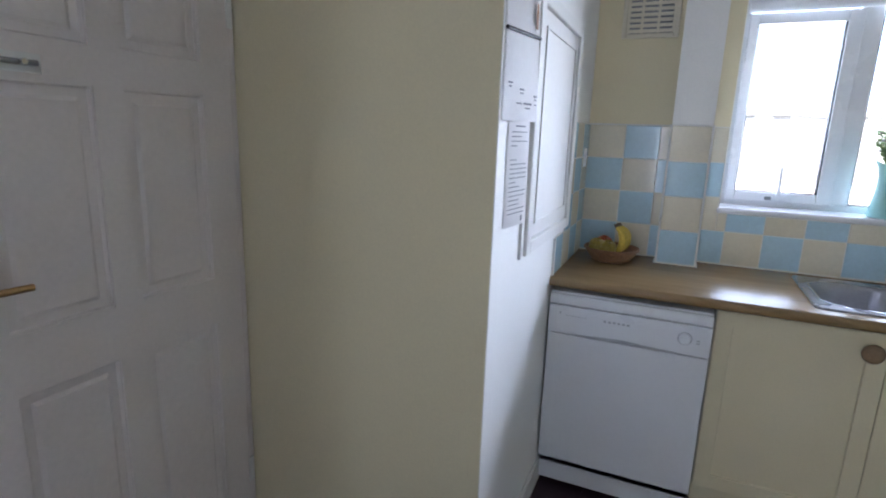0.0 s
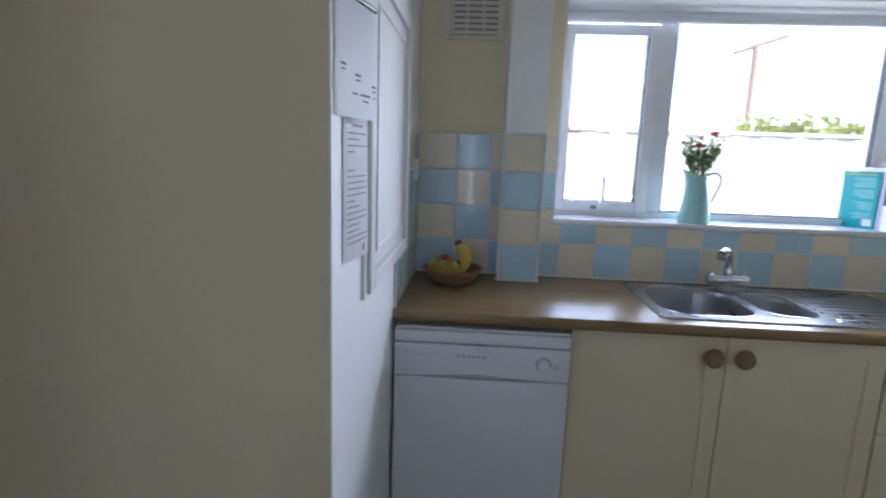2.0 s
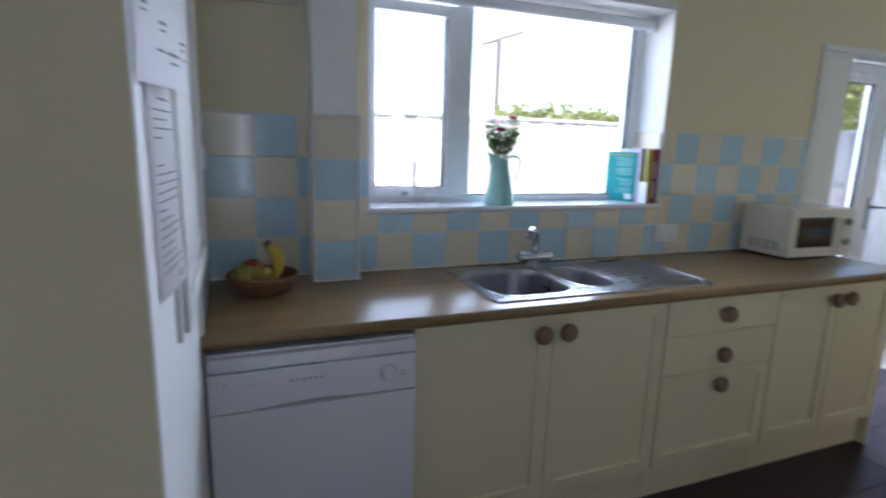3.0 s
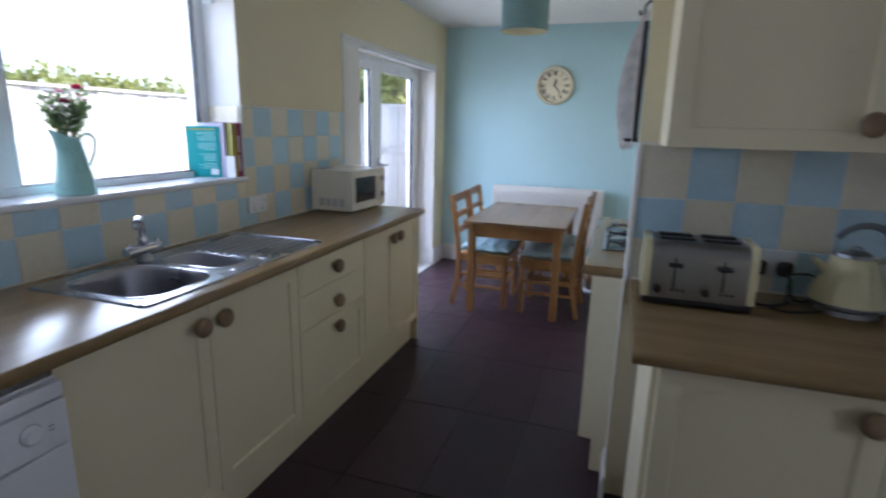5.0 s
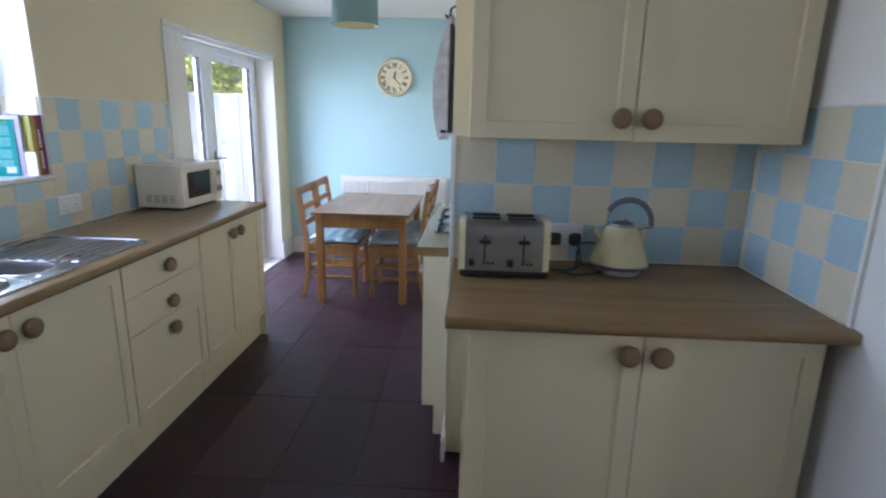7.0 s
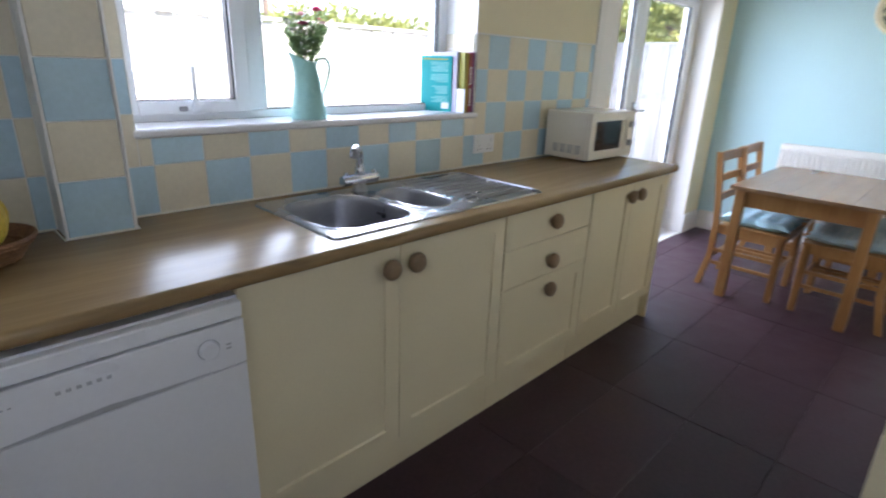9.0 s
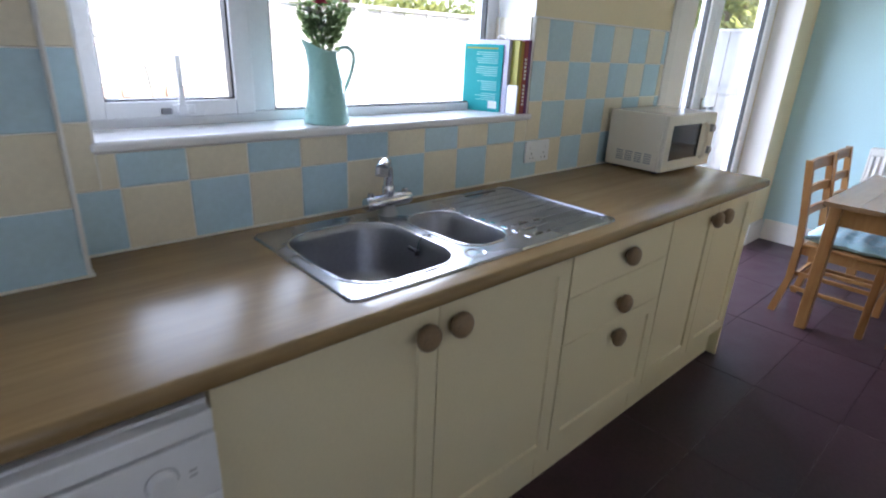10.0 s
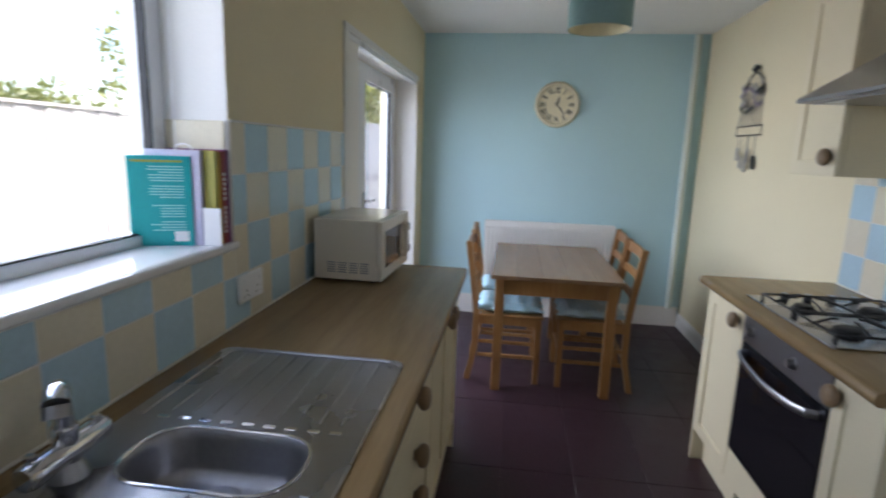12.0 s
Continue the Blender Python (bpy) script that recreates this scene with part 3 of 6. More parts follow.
# ---- cupboard hatch on the corner, with notices ----
hatch = thing("wall_cupboard", "white painted cupboard hatch set in the wall", "cupboard")
part("surround", boxes((XB, XB + 0.022, 1.865, 1.915, 1.085, 1.86), (XB, XB + 0.022, 2.475, 2.525, 1.085, 1.86), (XB, XB + 0.022, 1.915, 2.475, 1.085, 1.125), (XB, XB + 0.022, 1.915, 2.475, 1.82, 1.86), bevel=0.003), GLOSS_WHITE, hatch)
hd = part("hatch_door", boxes((XB, XB + 0.012, 1.919, 2.471, 1.129, 1.816), bevel=0.0015), GLOSS_WHITE, hatch)
part("beading", boxes((XB + 0.0125, XB + 0.017, 1.965, 1.972, 1.175, 1.77), (XB + 0.0125, XB + 0.017, 2.418, 2.425, 1.175, 1.77), (XB + 0.0125, XB + 0.017, 1.972, 2.418, 1.175, 1.182), (XB + 0.0125, XB + 0.017, 1.972, 2.418, 1.763, 1.77)), GLOSS_WHITE, hd)
for z in (1.25, 1.68):
    part("hinge", boxes((XB + 0.017, XB + 0.024, 2.455, 2.487, z, z + 0.05), bevel=0.001), GLOSS_WHITE, hd)


def sheet(name, label, y0, y1, z0, z1, off, curl, rows, cat="paper"):
    """A pinned sheet with a slight curl and lines of print."""
    ob = thing(name, label, cat)
    bm = bmesh.new()
    n = 8
    top = {}
    for i in range(n + 1):
        for j in range(n + 1):
            u, v = i / n, j / n
            x = XB + off + curl * u * (1.0 - 0.15 * v)  + 0.0012 * math.sin(3 * u + v)
            top[i, j] = bm.verts.new((x, y0 + (y1 - y0) * u, z0 + (z1 - z0) * v))
    for i in range(n):
        for j in range(n):
            bm.faces.new((top[i, j], top[i + 1, j], top[i + 1, j + 1], top[i, j + 1]))
    g = bmesh.ops.solidify(bm, geom=bm.faces[:], thickness=0.0006)
    bmesh.ops.recalc_face_normals(bm, faces=bm.faces)
    part("sheet", bm, PAPER, ob)
    b2 = bmesh.new()
    for u0, u1, v, hh in rows:
        for k in range(6):
            a, b = u0 + (u1 - u0) * k / 6, u0 + (u1 - u0) * (k + 1) / 6
            q = []
            for uu, vv in ((a, v), (b, v), (b, v + hh), (a, v + hh)):
                x = XB + off + curl * uu * (1.0 - 0.15 * vv)  + 0.0012 * math.sin(3 * uu + vv) + 0.0012
                q.append(b2.verts.new((x, y0 + (y1 - y0) * uu, z0 + (z1 - z0) * vv)))
            b2.faces.new(q)
    part("print", b2, INK, ob, "lines of small print")["kind"] = "stuff"
    return ob


rng = random.Random(4)
rows = [(0.3, 0.75, 0.93, 0.012)] + [(0.12, rng.choice((0.9, 0.88, 0.6, 0.4)), 0.88 - i * 0.042, 0.007) for i in range(19) if i not in (4, 5)] + [(0.72, 0.8, 0.04, 0.05)]
sheet("notice", "white printed notice pinned to the wall", 1.660, 1.812, 1.20, 1.492, 0.006, 0.018, rows)
rows = [(0.1, 0.22, 0.42, 0.02), (0.12, 0.2, 0.38, 0.015), (0.42, 0.56, 0.36, 0.02), (0.44, 0.54, 0.32, 0.015), (0.35, 0.5, 0.2, 0.015), (0.55, 0.8, 0.2, 0.02), (0.6, 0.75, 0.15, 0.015), (0.85, 0.97, 0.3, 0.02), (0.87, 0.95, 0.26, 0.015), (0.88, 0.96, 0.2, 0.012)]
sheet("calendar", "white wall calendar page with a few notes", 1.600, 1.778, 1.485, 1.70, 0.006, 0.042, rows)
cal2 = sheet("calendar_picture", "white calendar picture page with a small brown drawing", 1.600, 1.780, 1.705, 2.0, 0.006, 0.034, [(0.2, 0.5, 0.42, 0.008), (0.22, 0.55, 0.36, 0.008), (0.25, 0.5, 0.30, 0.008)])
part("drawing", boxes((XB + 0.039, XB + 0.040, 1.740, 1.764, 1.735, 1.765), (XB + 0.039, XB + 0.040, 1.744, 1.760, 1.765, 1.782), (XB + 0.039, XB + 0.040, 1.740, 1.749, 1.72, 1.735), (XB + 0.039, XB + 0.040, 1.755, 1.764, 1.72, 1.735)), BROWN_INK, cal2, "small brown drawing")
part("binding", tube([(XB + 0.008, 1.60, 1.702), (XB + 0.043, 1.78, 1.702)], 0.005, 8), BLACK, cal2, "black spiral binding")
tagged(part("grey_strip", boxes((XB, XB + 0.012, 1.835, 1.862, 1.08, 1.24), bevel=0.001), GLOSS_WHITE), "pale painted wooden strip beside the hatch", "strip")
sw = thing("fused_switch", "white plastic fused switch on the wall", "switch")
part("plate", boxes((XB, XB + 0.012, 2.815, 2.895, 1.315, 1.40), bevel=0.002), UPVC, sw)
part("rocker", boxes((XB + 0.012, XB + 0.018, 2.835, 2.86, 1.335, 1.38), bevel=0.002), UPVC, sw)

# ---- air vent ----
vent = thing("air_vent", "cream louvred air vent high on the wall", "vent")
part("frame", boxes((0.015, 0.035, W - 0.014, W, 1.885, 2.125), (0.232, 0.252, W - 0.014, W, 1.885, 2.125), (0.035, 0.232, W - 0.014, W, 1.885, 1.905), (0.035, 0.232, W - 0.014, W, 2.105, 2.125), bevel=0.003), VENT_CREAM, vent)
part("backing", boxes((0.035, 0.232, W - 0.004, W - 0.001, 1.905, 2.105)), GREY_PRINT, vent)
for i in range(9):
    part("slat", boxes((0.045, 0.222, W - 0.014, W - 0.004, 1.908 + i * 0.0225, 1.922 + i * 0.0225), bevel=0.001), VENT_CREAM, vent)
for x in (0.035, 0.092, 0.160, 0.222):
    part("bar", boxes((x, x + 0.012, W - 0.015, W - 0.004, 1.905, 2.105)), VENT_CREAM, vent)

# ---- base and wall cabinets ----
KNOB_ME = mesh_of("knob", lathe([(0.0, 0.042), (0.015, 0.0412), (0.026, 0.038), (0.0315, 0.031), (0.0328, 0.024), (0.030, 0.016), (0.019, 0.009), (0.014, 0.004), (0.0145, 0.0)], 24), KNOB, True)


def shaker(w, h, t=0.022, rail=0.075):
    """A framed cabinet door in one piece, x across, z up, face at y=0 towards -y."""
    bm = boxes((0, w, 0, t, 0, h), bevel=0.0015)
    bm.normal_update()
    f = [max((q for q in bm.faces if q.normal.y < -0.9), key=lambda q: q.calc_area())]
    for thick, dep in ((rail, 0.0), (0.003, 0.008)):
        bmesh.ops.inset_individual(bm, faces=f, thickness=thick, depth=0)
        bmesh.ops.translate(bm, vec=(0, dep, 0), verts=f[0].verts)
    return bm


def front(parent, name, w, h, at, knob=None, shaped=True):
    if shaped:
        d = part(name, shaker(w, h), CAB, parent, at=at)
    else:
        d = part(name, boxes((0, w, 0, 0.022, 0, h), bevel=0.002, seg=2), CAB, parent, at=at)
    if knob:
        shared("knob", KNOB_ME, d, pose(knob[0], 0, knob[1], 90, 0, 0))["label"] = "turned wooden knob"
    return d


def base_unit(label, x0, x1, yf, yb, doors, plinth=True, group="base units", left=True):
    ob = thing("base_cabinet", label, "cabinet", group)
    t = 0.018
    part("carcass", boxes((x0, x0 + t, yf + 0.024, yb, 0.15, 0.868), (x1 - t, x1, yf + 0.024, yb, 0.15, 0.868), (x0 + t, x1 - t, yf + 0.024, yb, 0.15, 0.168), (x0 + t, x1 - t, yb - t, yb, 0.168, 0.868)), CABIN, ob)
    part("plinth", boxes((x0, x1, yf + 0.045, yf + 0.062, 0.0, 0.15)), CAB, ob)
    return ob


YF = 2.362
DX = [(-0.09, 0.505), (0.505, 1.522), (1.522, 2.127), (2.127, 2.905)]
u = base_unit("cream panelled sink cabinet with two doors and round wooden knobs", 0.507, 1.520, YF, W - 0.01, 2)
front(u, "door", 0.503, 0.705, pose(0.509, YF, 0.158), (0.455, 0.64))
front(u, "door", 0.503, 0.705, pose(1.015, YF, 0.158), (0.048, 0.64))
u = base_unit("cream drawer cabinet with three drawers and round wooden knobs", 1.524, 2.125, YF, W - 0.01, 3)
front(u, "drawer", 0.597, 0.146, pose(1.526, YF, 0.717), (0.2985, 0.075), False)
front(u, "drawer", 0.597, 0.157, pose(1.526, YF, 0.557), (0.2985, 0.065), False)
front(u, "drawer", 0.597, 0.396, pose(1.526, YF, 0.158), (0.2985, 0.336))
u = base_unit("cream panelled end cabinet with two doors and round wooden knobs", 2.129, 2.905, YF, W - 0.01, 2)
front(u, "door", 0.384, 0.705, pose(2.131, YF, 0.158), (0.338, 0.64))
front(u, "door", 0.384, 0.705, pose(2.518, YF, 0.158), (0.046, 0.64))
part("end_panel", boxes((2.905, 2.921, YF + 0.0, W - 0.005, 0.0, 0.868), bevel=0.001), CAB, u)


def worktop(name, label, outline_fn, mat, x0, x1, yf, yb, z0=0.872, z1=0.91, hole=None, end=None):
    """A laminate top along x with a rounded front edge; hole is left open for a sink."""
    n = 8
    r = (z1 - z0) / 2
    prof = [(yb, z1), (yf + r * 0.6, z1)] + [(yf + r * 0.6 - r * 0.6 * math.sin(a), (z0 + z1) / 2 + r * math.cos(a)) for a in [math.pi * i / n for i in range(1, n)]] + [(yf + r * 0.6, z0), (yb, z0)]
    bm = bmesh.new()

    def run(a, b, pr):
        va, vb = [bm.verts.new((a, y, z)) for y, z in pr], [bm.verts.new((b, y, z)) for y, z in pr]
        k = len(pr)
        for i in range(k):
            bm.faces.new((va[i], va[(i + 1) % k], vb[(i + 1) % k], vb[i]))
        bm.faces.new(va[::-1]), bm.faces.new(vb)
    if hole:
        hx0, hx1, hy0, hy1 = hole
        run(x0, hx0, prof), run(hx1, x1, prof)
        fr = [(hy0, z1)] + prof[1:-1] + [(hy0, z0)]
        run(hx0, hx1, fr)
        box(bm, hx0, hx1, hy1, yb, z0, z1)
    else:
        run(x0, x1, prof)
    bmesh.ops.remove_doubles(bm, verts=bm.verts, dist=0.0001)
    bmesh.ops.recalc_face_normals(bm, faces=bm.faces)
    ob = part(name, bm, mat, smooth=True)
    return tagged(ob, label, "worktop")


SX0, SX1, SY0, SY1 = 0.802, 1.768, 2.386, 2.868
worktop("worktop", "light oak laminate worktop with rounded front edge", None, WORKTOP_M, XB + 0.003, 2.924, 2.322, W - 0.002, hole=(SX0 + 0.02, SX1 - 0.02, SY0 + 0.02, SY1 - 0.02))

# bead of sealant along the worktop's back edge
part("sealant_bead", tube([(XB + 0.012, W - 0.0085, 0.9125), (0.262, W - 0.0085, 0.9125), (0.264, 2.8165, 0.9125), (0.440, 2.8165, 0.9125), (0.442, W - 0.0085, 0.9125), (2.92, W - 0.0085, 0.9125)], 0.0038, 6), SEALANT, bpy.data.objects["worktop"], "cream silicone bead against the tiles", smooth=True)

# ---- dishwasher ----
dw = thing("dishwasher", "white freestanding dishwasher under the worktop", "dishwasher")
a, b = -0.083, 0.499
part("body", boxes((a, b, 2.345, 2.90, 0.10, 0.852)), APPLIANCE, dw)
part("lid", boxes((a, b, 2.318, 2.90, 0.808, 0.846), bevel=0.004, seg=2), APPLIANCE, dw)
dpanel = part("control_panel", boxes((a, b, 2.316, 2.345, 0.690, 0.803), bevel=0.003, seg=2), APPLIANCE, dw)
part("door", boxes((a, b, 2.318, 2.345, 0.135, 0.686), bevel=0.003, seg=2), APPLIANCE, dw)
part("plinth", boxes((a, b, 2.345, 2.36, 0.02, 0.13), bevel=0.002), APPLIANCE, dw)
# thin grey shape painted as shade for the scooped grip under the panel
bm = prism([(a + 0.10, 0.693), (a + 0.2, 0.690), (b - 0.2, 0.690), (b - 0.08, 0.693), (b - 0.2, 0.697), (a + 0.29, 0.703), (a + 0.2, 0.699)], 0.002)
part("grip", bm, PALE_PRINT_SHADE, dpanel, "grey shape for shade in the grip recess", at=pose(0, 2.3150, 0))
d = part("dial", lathe([(0, 0.014), (0.018, 0.014), (0.021, 0.011), (0.022, 0.0)], 28), APPLIANCE, dpanel, at=pose(0.413, 2.316, 0.752, 90), smooth=True)
part("dial_ring", lathe([(0.0225, 0.001), (0.0245, 0.001), (0.0245, 0.0), (0.0225, 0.0)], 28), PALE_PRINT_SHADE, dpanel, at=pose(0.413, 2.3155, 0.752, 90))
for i in range(6):
    part("button", boxes((0.128 + i * 0.017, 0.137 + i * 0.017, 2.314, 2.317, 0.762, 0.769)), PALE_PRINT_SHADE, dpanel)
for i in range(7):
    part("mark", boxes((-0.015 + i * 0.012, -0.009 + i * 0.012, 2.3152, 2.3165, 0.765, 0.7675)), PALE_PRINT_SHADE, dpanel)
part("mark", boxes((-0.04, -0.035, 2.3152, 2.3165, 0.770, 0.778)), PALE_PRINT_SHADE, dpanel)
part("mark", boxes((0.452, 0.464, 2.3152, 2.3165, 0.748, 0.752)), PALE_PRINT_SHADE, dpanel)
part("mark", boxes((0.452, 0.464, 2.3152, 2.3165, 0.738, 0.742)), PALE_PRINT_SHADE, dpanel)


# ---- sink ----
def rrect(x0, x1, y0, y1, r, n=7):
    pts = []
    for cx, cy, a0 in ((x1 - r, y1 - r, 0), (x0 + r, y1 - r, 90), (x0 + r, y0 + r, 180), (x1 - r, y0 + r, 270)):
        for i in range(n + 1):
            t = radians(a0 + 90 * i / n)
            pts.append((cx + r * math.cos(t), cy + r * math.sin(t)))
    return pts


def bowl(x0, x1, y0, y1, r, depth, z=0.9165):
    """A pressed bowl with a rounded rim and a rounded floor, thin-walled."""
    bm = bmesh.new()
    steps = [(-0.004, 0.0), (0.0, -0.001), (0.003, -0.006), (0.006, -0.02), (0.012, -depth * 0.75), (0.019, -depth * 0.9), (0.034, -depth * 0.98), (0.06, -depth)]
    rings = []
    for inset, dz in steps:
        rr = max(0.02, r - inset * 0.5)
        rings.append([bm.verts.new((px, py, z + dz)) for px, py in rrect(x0 + inset, x1 - inset, y0 + inset, y1 - inset, rr)])
    for p, q in zip(rings, rings[1:]):
        k = len(p)
        for i in range(k):
            bm.faces.new((p[i], p[(i + 1) % k], q[(i + 1) % k], q[i]))
    bm.faces.new(rings[-1])
    bmesh.ops.recalc_face_normals(bm, faces=bm.faces)
    bmesh.ops.reverse_faces(bm, faces=bm.faces)
    return bm


def plate_with_holes(outer, holes, z, t=0.0012):
    """A flat sheet with openings, filled between its outlines."""
    bm = bmesh.new()
    for loop in (outer, *holes):
        vs = [bm.verts.new((x, y, z)) for x, y in loop]
        for i in range(len(vs)):
            bm.edges.new((vs[i], vs[(i + 1) % len(vs)]))
    bmesh.ops.triangle_fill(bm, use_beauty=True, edges=bm.edges[:])
    bmesh.ops.recalc_face_normals(bm, faces=bm.faces)
    return bm


sink = thing("kitchen_sink", "stainless steel sink with one and a half bowls and drainer", "sink")
B1, B2 = (0.835, 1.152, 2.420, 2.800, 0.10), (1.200, 1.374, 2.460, 2.768, 0.07)
part("deck", plate_with_holes(rrect(SX0, SX1, SY0, SY1, 0.025), [rrect(*B1[:4], B1[4]), rrect(*B2[:4], B2[4])], 0.9165), STEEL, sink)
bm = bmesh.new()
o, i2 = rrect(SX0, SX1, SY0, SY1, 0.025), rrect(SX0 - 0.003, SX1 + 0.003, SY0 - 0.003, SY1 + 0.003, 0.026)
v1, v2 = [bm.verts.new((x, y, 0.9165)) for x, y in o], [bm.verts.new((x, y, 0.9105)) for x, y in i2]
for k in range(len(v1)):
    j = (k + 1) % len(v1)
    bm.faces.new((v1[k], v2[k], v2[j], v1[j]))
part("rim", bm, STEEL, sink)
part("main_bowl", bowl(*B1, 0.175), BOWL_STEEL, sink, smooth=True)
part("half_bowl", bowl(*B2, 0.095), BOWL_STEEL, sink, smooth=True)
for b in (B1, B2):
    ring = [(x, y, 0.9172) for x, y in rrect(b[0] - 0.003, b[1] + 0.003, b[2] - 0.003, b[3] + 0.003, b[4] + 0.003)]
    part("bowl_rim", tube(ring + ring[:2], 0.0034, 8, flat=0.8), CHROME, sink, smooth=True)
for cx, cy, z in ((1.065, 2.61, 0.742), (1.30, 2.625, 0.8220)):
    dr = part("waste", lathe([(0.0, 0.0), (0.018, 0.0), (0.02, 0.003), (0.036, 0.004), (0.042, 0.002), (0.043, 0.0)], 28), CHROME, sink, at=pose(cx, cy, z), smooth=True)
    part("strainer", lathe([(0.0, 0.006), (0.014, 0.006), (0.016, 0.001)], 16), STEEL_D, dr, at=pose(0, 0, 0.0015))
part("overflow", boxes((1.132, 1.140, 2.60, 2.635, 0.875, 0.885), bevel=0.002), BLACK, sink)
part("plug_ring", lathe([(0.022, 0.0), (0.027, 0.002), (0.029, 0.0005), (0.029, 0.0)], 24), STEEL, sink, at=pose(1.188, 2.432, 0.917), smooth=True)
# drainer: raised border and ridges, with short slots towards the half bowl
for k in range(9):
    y = 2.44 + k * 0.044
    part("ridge", tube([(1.430, y, 0.9150), (1.443, y, 0.9178), (1.73, y, 0.9178), (1.742, y, 0.9150)], 0.0042, 10, flat=0.7), STEEL, sink, smooth=True)
    part("notch", boxes((-0.0045, 0.0045, -0.012, 0.012, -0.0018, 0.0010), bevel=0.001), CHROME, sink, at=pose(1.400, y, 0.9178, 0, -10, 0))
part("drainer_lip", tube([(1.40, 2.842, 0.917), (1.73, 2.842, 0.919), (1.752, 2.83, 0.919), (1.755, 2.80, 0.919), (1.755, 2.43, 0.919), (1.748, 2.415, 0.919), (1.72, 2.41, 0.918)], 0.005, 8, flat=0.7), STEEL, sink, smooth=True)
plug = thing("plug_chain", "black sink plug on a short chain over the bowl edge", "sink plug")
part("chain", tube([(1.185, 2.60, 0.919), (1.155, 2.598, 0.921), (1.140, 2.596, 0.905), (1.136, 2.595, 0.885)], 0.0018, 6), BLACK, plug)
part("stopper", lathe([(0.0, 0.0), (0.007, 0.002), (0.008, 0.012), (0.004, 0.018), (0, 0.018)], 12), BLACK, plug, at=pose(1.135, 2.595, 0.868))

tap = thing("mixer_tap", "chrome bridge mixer tap with a curved spout behind the sink", "tap", at=pose(1.200, 2.817, 0.9168))
part("base", lathe([(0.0, 0.028), (0.02, 0.028), (0.024, 0.018), (0.03, 0.006), (0.031, 0.0)], 24), STEEL_D, tap, smooth=True)
body = part("bridge", tube([(-0.083, -0.004, 0.043), (-0.075, -0.004, 0.043), (0.075, 0.004, 0.043), (0.083, 0.004, 0.043)], [0.018, 0.021, 0.021, 0.018], 16), CHROME, tap, smooth=True)
for s in (-1, 1):
    part("lever", boxes((s * 0.062 - 0.007, s * 0.062 + 0.007, -0.008, 0.008, 0.056, 0.074), bevel=0.003), CHROME, body)
part("spout", tube([(0, 0, 0.03), (0, 0, 0.085), (0.0, 0, 0.120), (-0.004, -0.003, 0.140), (-0.019, -0.016, 0.158), (-0.036, -0.029, 0.160), (-0.050, -0.040, 0.150)], [0.018, 0.015, 0.014, 0.0145, 0.016, 0.018, 0.019], 16), CHROME, tap, smooth=True)
part("collar", lathe([(0.0, 0.088), (0.0185, 0.088), (0.0195, 0.084), (0.0195, 0.064), (0.0185, 0.060), (0.0, 0.060)], 20), CHROME, tap, smooth=True)
part("nozzle", tube([(-0.050, -0.040, 0.150), (-0.056, -0.045, 0.133)], 0.0185, 16), STEEL_D, tap, smooth=True)

# ---- microwave ----
mw = thing("microwave", "white microwave oven at the worktop's end", "microwave", at=pose(2.512, 2.632, 0.922, 0, 0, -2))
part("case", boxes((0, 0.435, 0.022, 0.285, 0, 0.245), bevel=0.006, seg=2), MICRO, mw)
mdoor = part("door", boxes((0, 0.435, 0, 0.021, 0.002, 0.243), bevel=0.005, seg=2), MICRO, mw)
part("door_window", boxes((0.045, 0.295, -0.002, 0.002, 0.05, 0.20), bevel=0.001), BLACK_GLASS, mdoor)
part("handle", tube([(0.322, 0, 0.045), (0.322, -0.02, 0.055), (0.322, -0.024, 0.12), (0.322, -0.02, 0.19), (0.322, 0, 0.2)], 0.007, 8), MICRO, mdoor, smooth=True)
part("panel", boxes((0.345, 0.425, -0.003, 0.001, 0.03, 0.22), bevel=0.001), CABIN, mdoor, "control strip")
for z in (0.075, 0.175):
    part("dial", lathe([(0, 0.018), (0.016, 0.018), (0.019, 0.0)], 20), STEEL_D, mdoor, at=pose(0.385, -0.003, z, 90), smooth=True)
for i in range(4):
    for j in range(5):
        part("vent_slot", boxes((-0.0006, 0.002, 0.055 + i * 0.046, 0.09 + i * 0.046, 0.03 + j * 0.0095, 0.0345 + j * 0.0095)), GREY_PRINT, mw)
for x, y in ((0.04, 0.05), (0.39, 0.05), (0.04, 0.25), (0.39, 0.25)):
    part("foot", lathe([(0.0, -0.012), (0.012, -0.012), (0.012, 0.0)], 12), BLACK, mw, at=pose(x, y, 0))


def socket(label, w, at, plugs=()):
    ob = thing("wall_socket", label, "socket", at=at)
    part("plate", boxes((0, w, -0.011, 0, 0, 0.086), bevel=0.003, seg=2), UPVC, ob)
    for k in range(2 if w > 0.1 else 1):
        cx = (k + 0.5) * w / 2 if w > 0.1 else w / 2
        part("switch", boxes((cx + 0.012 * (1 if k else -1) - 0.006, cx + 0.012 * (1 if k else -1) + 0.006, -0.016, -0.011, 0.052, 0.070), bevel=0.002), UPVC, ob)
        for dx, dz in ((0, 0.036), (-0.011, 0.018), (0.011, 0.018)):
            part("pin_hole", boxes((cx + dx - 0.0025, cx + dx + 0.0025, -0.0114, -0.0105, dz - 0.003, dz + 0.003)), BLACK, ob)
    return ob


socket("white double wall socket on the tiles", 0.147, pose(1.952, W - 0.009, 0.972))

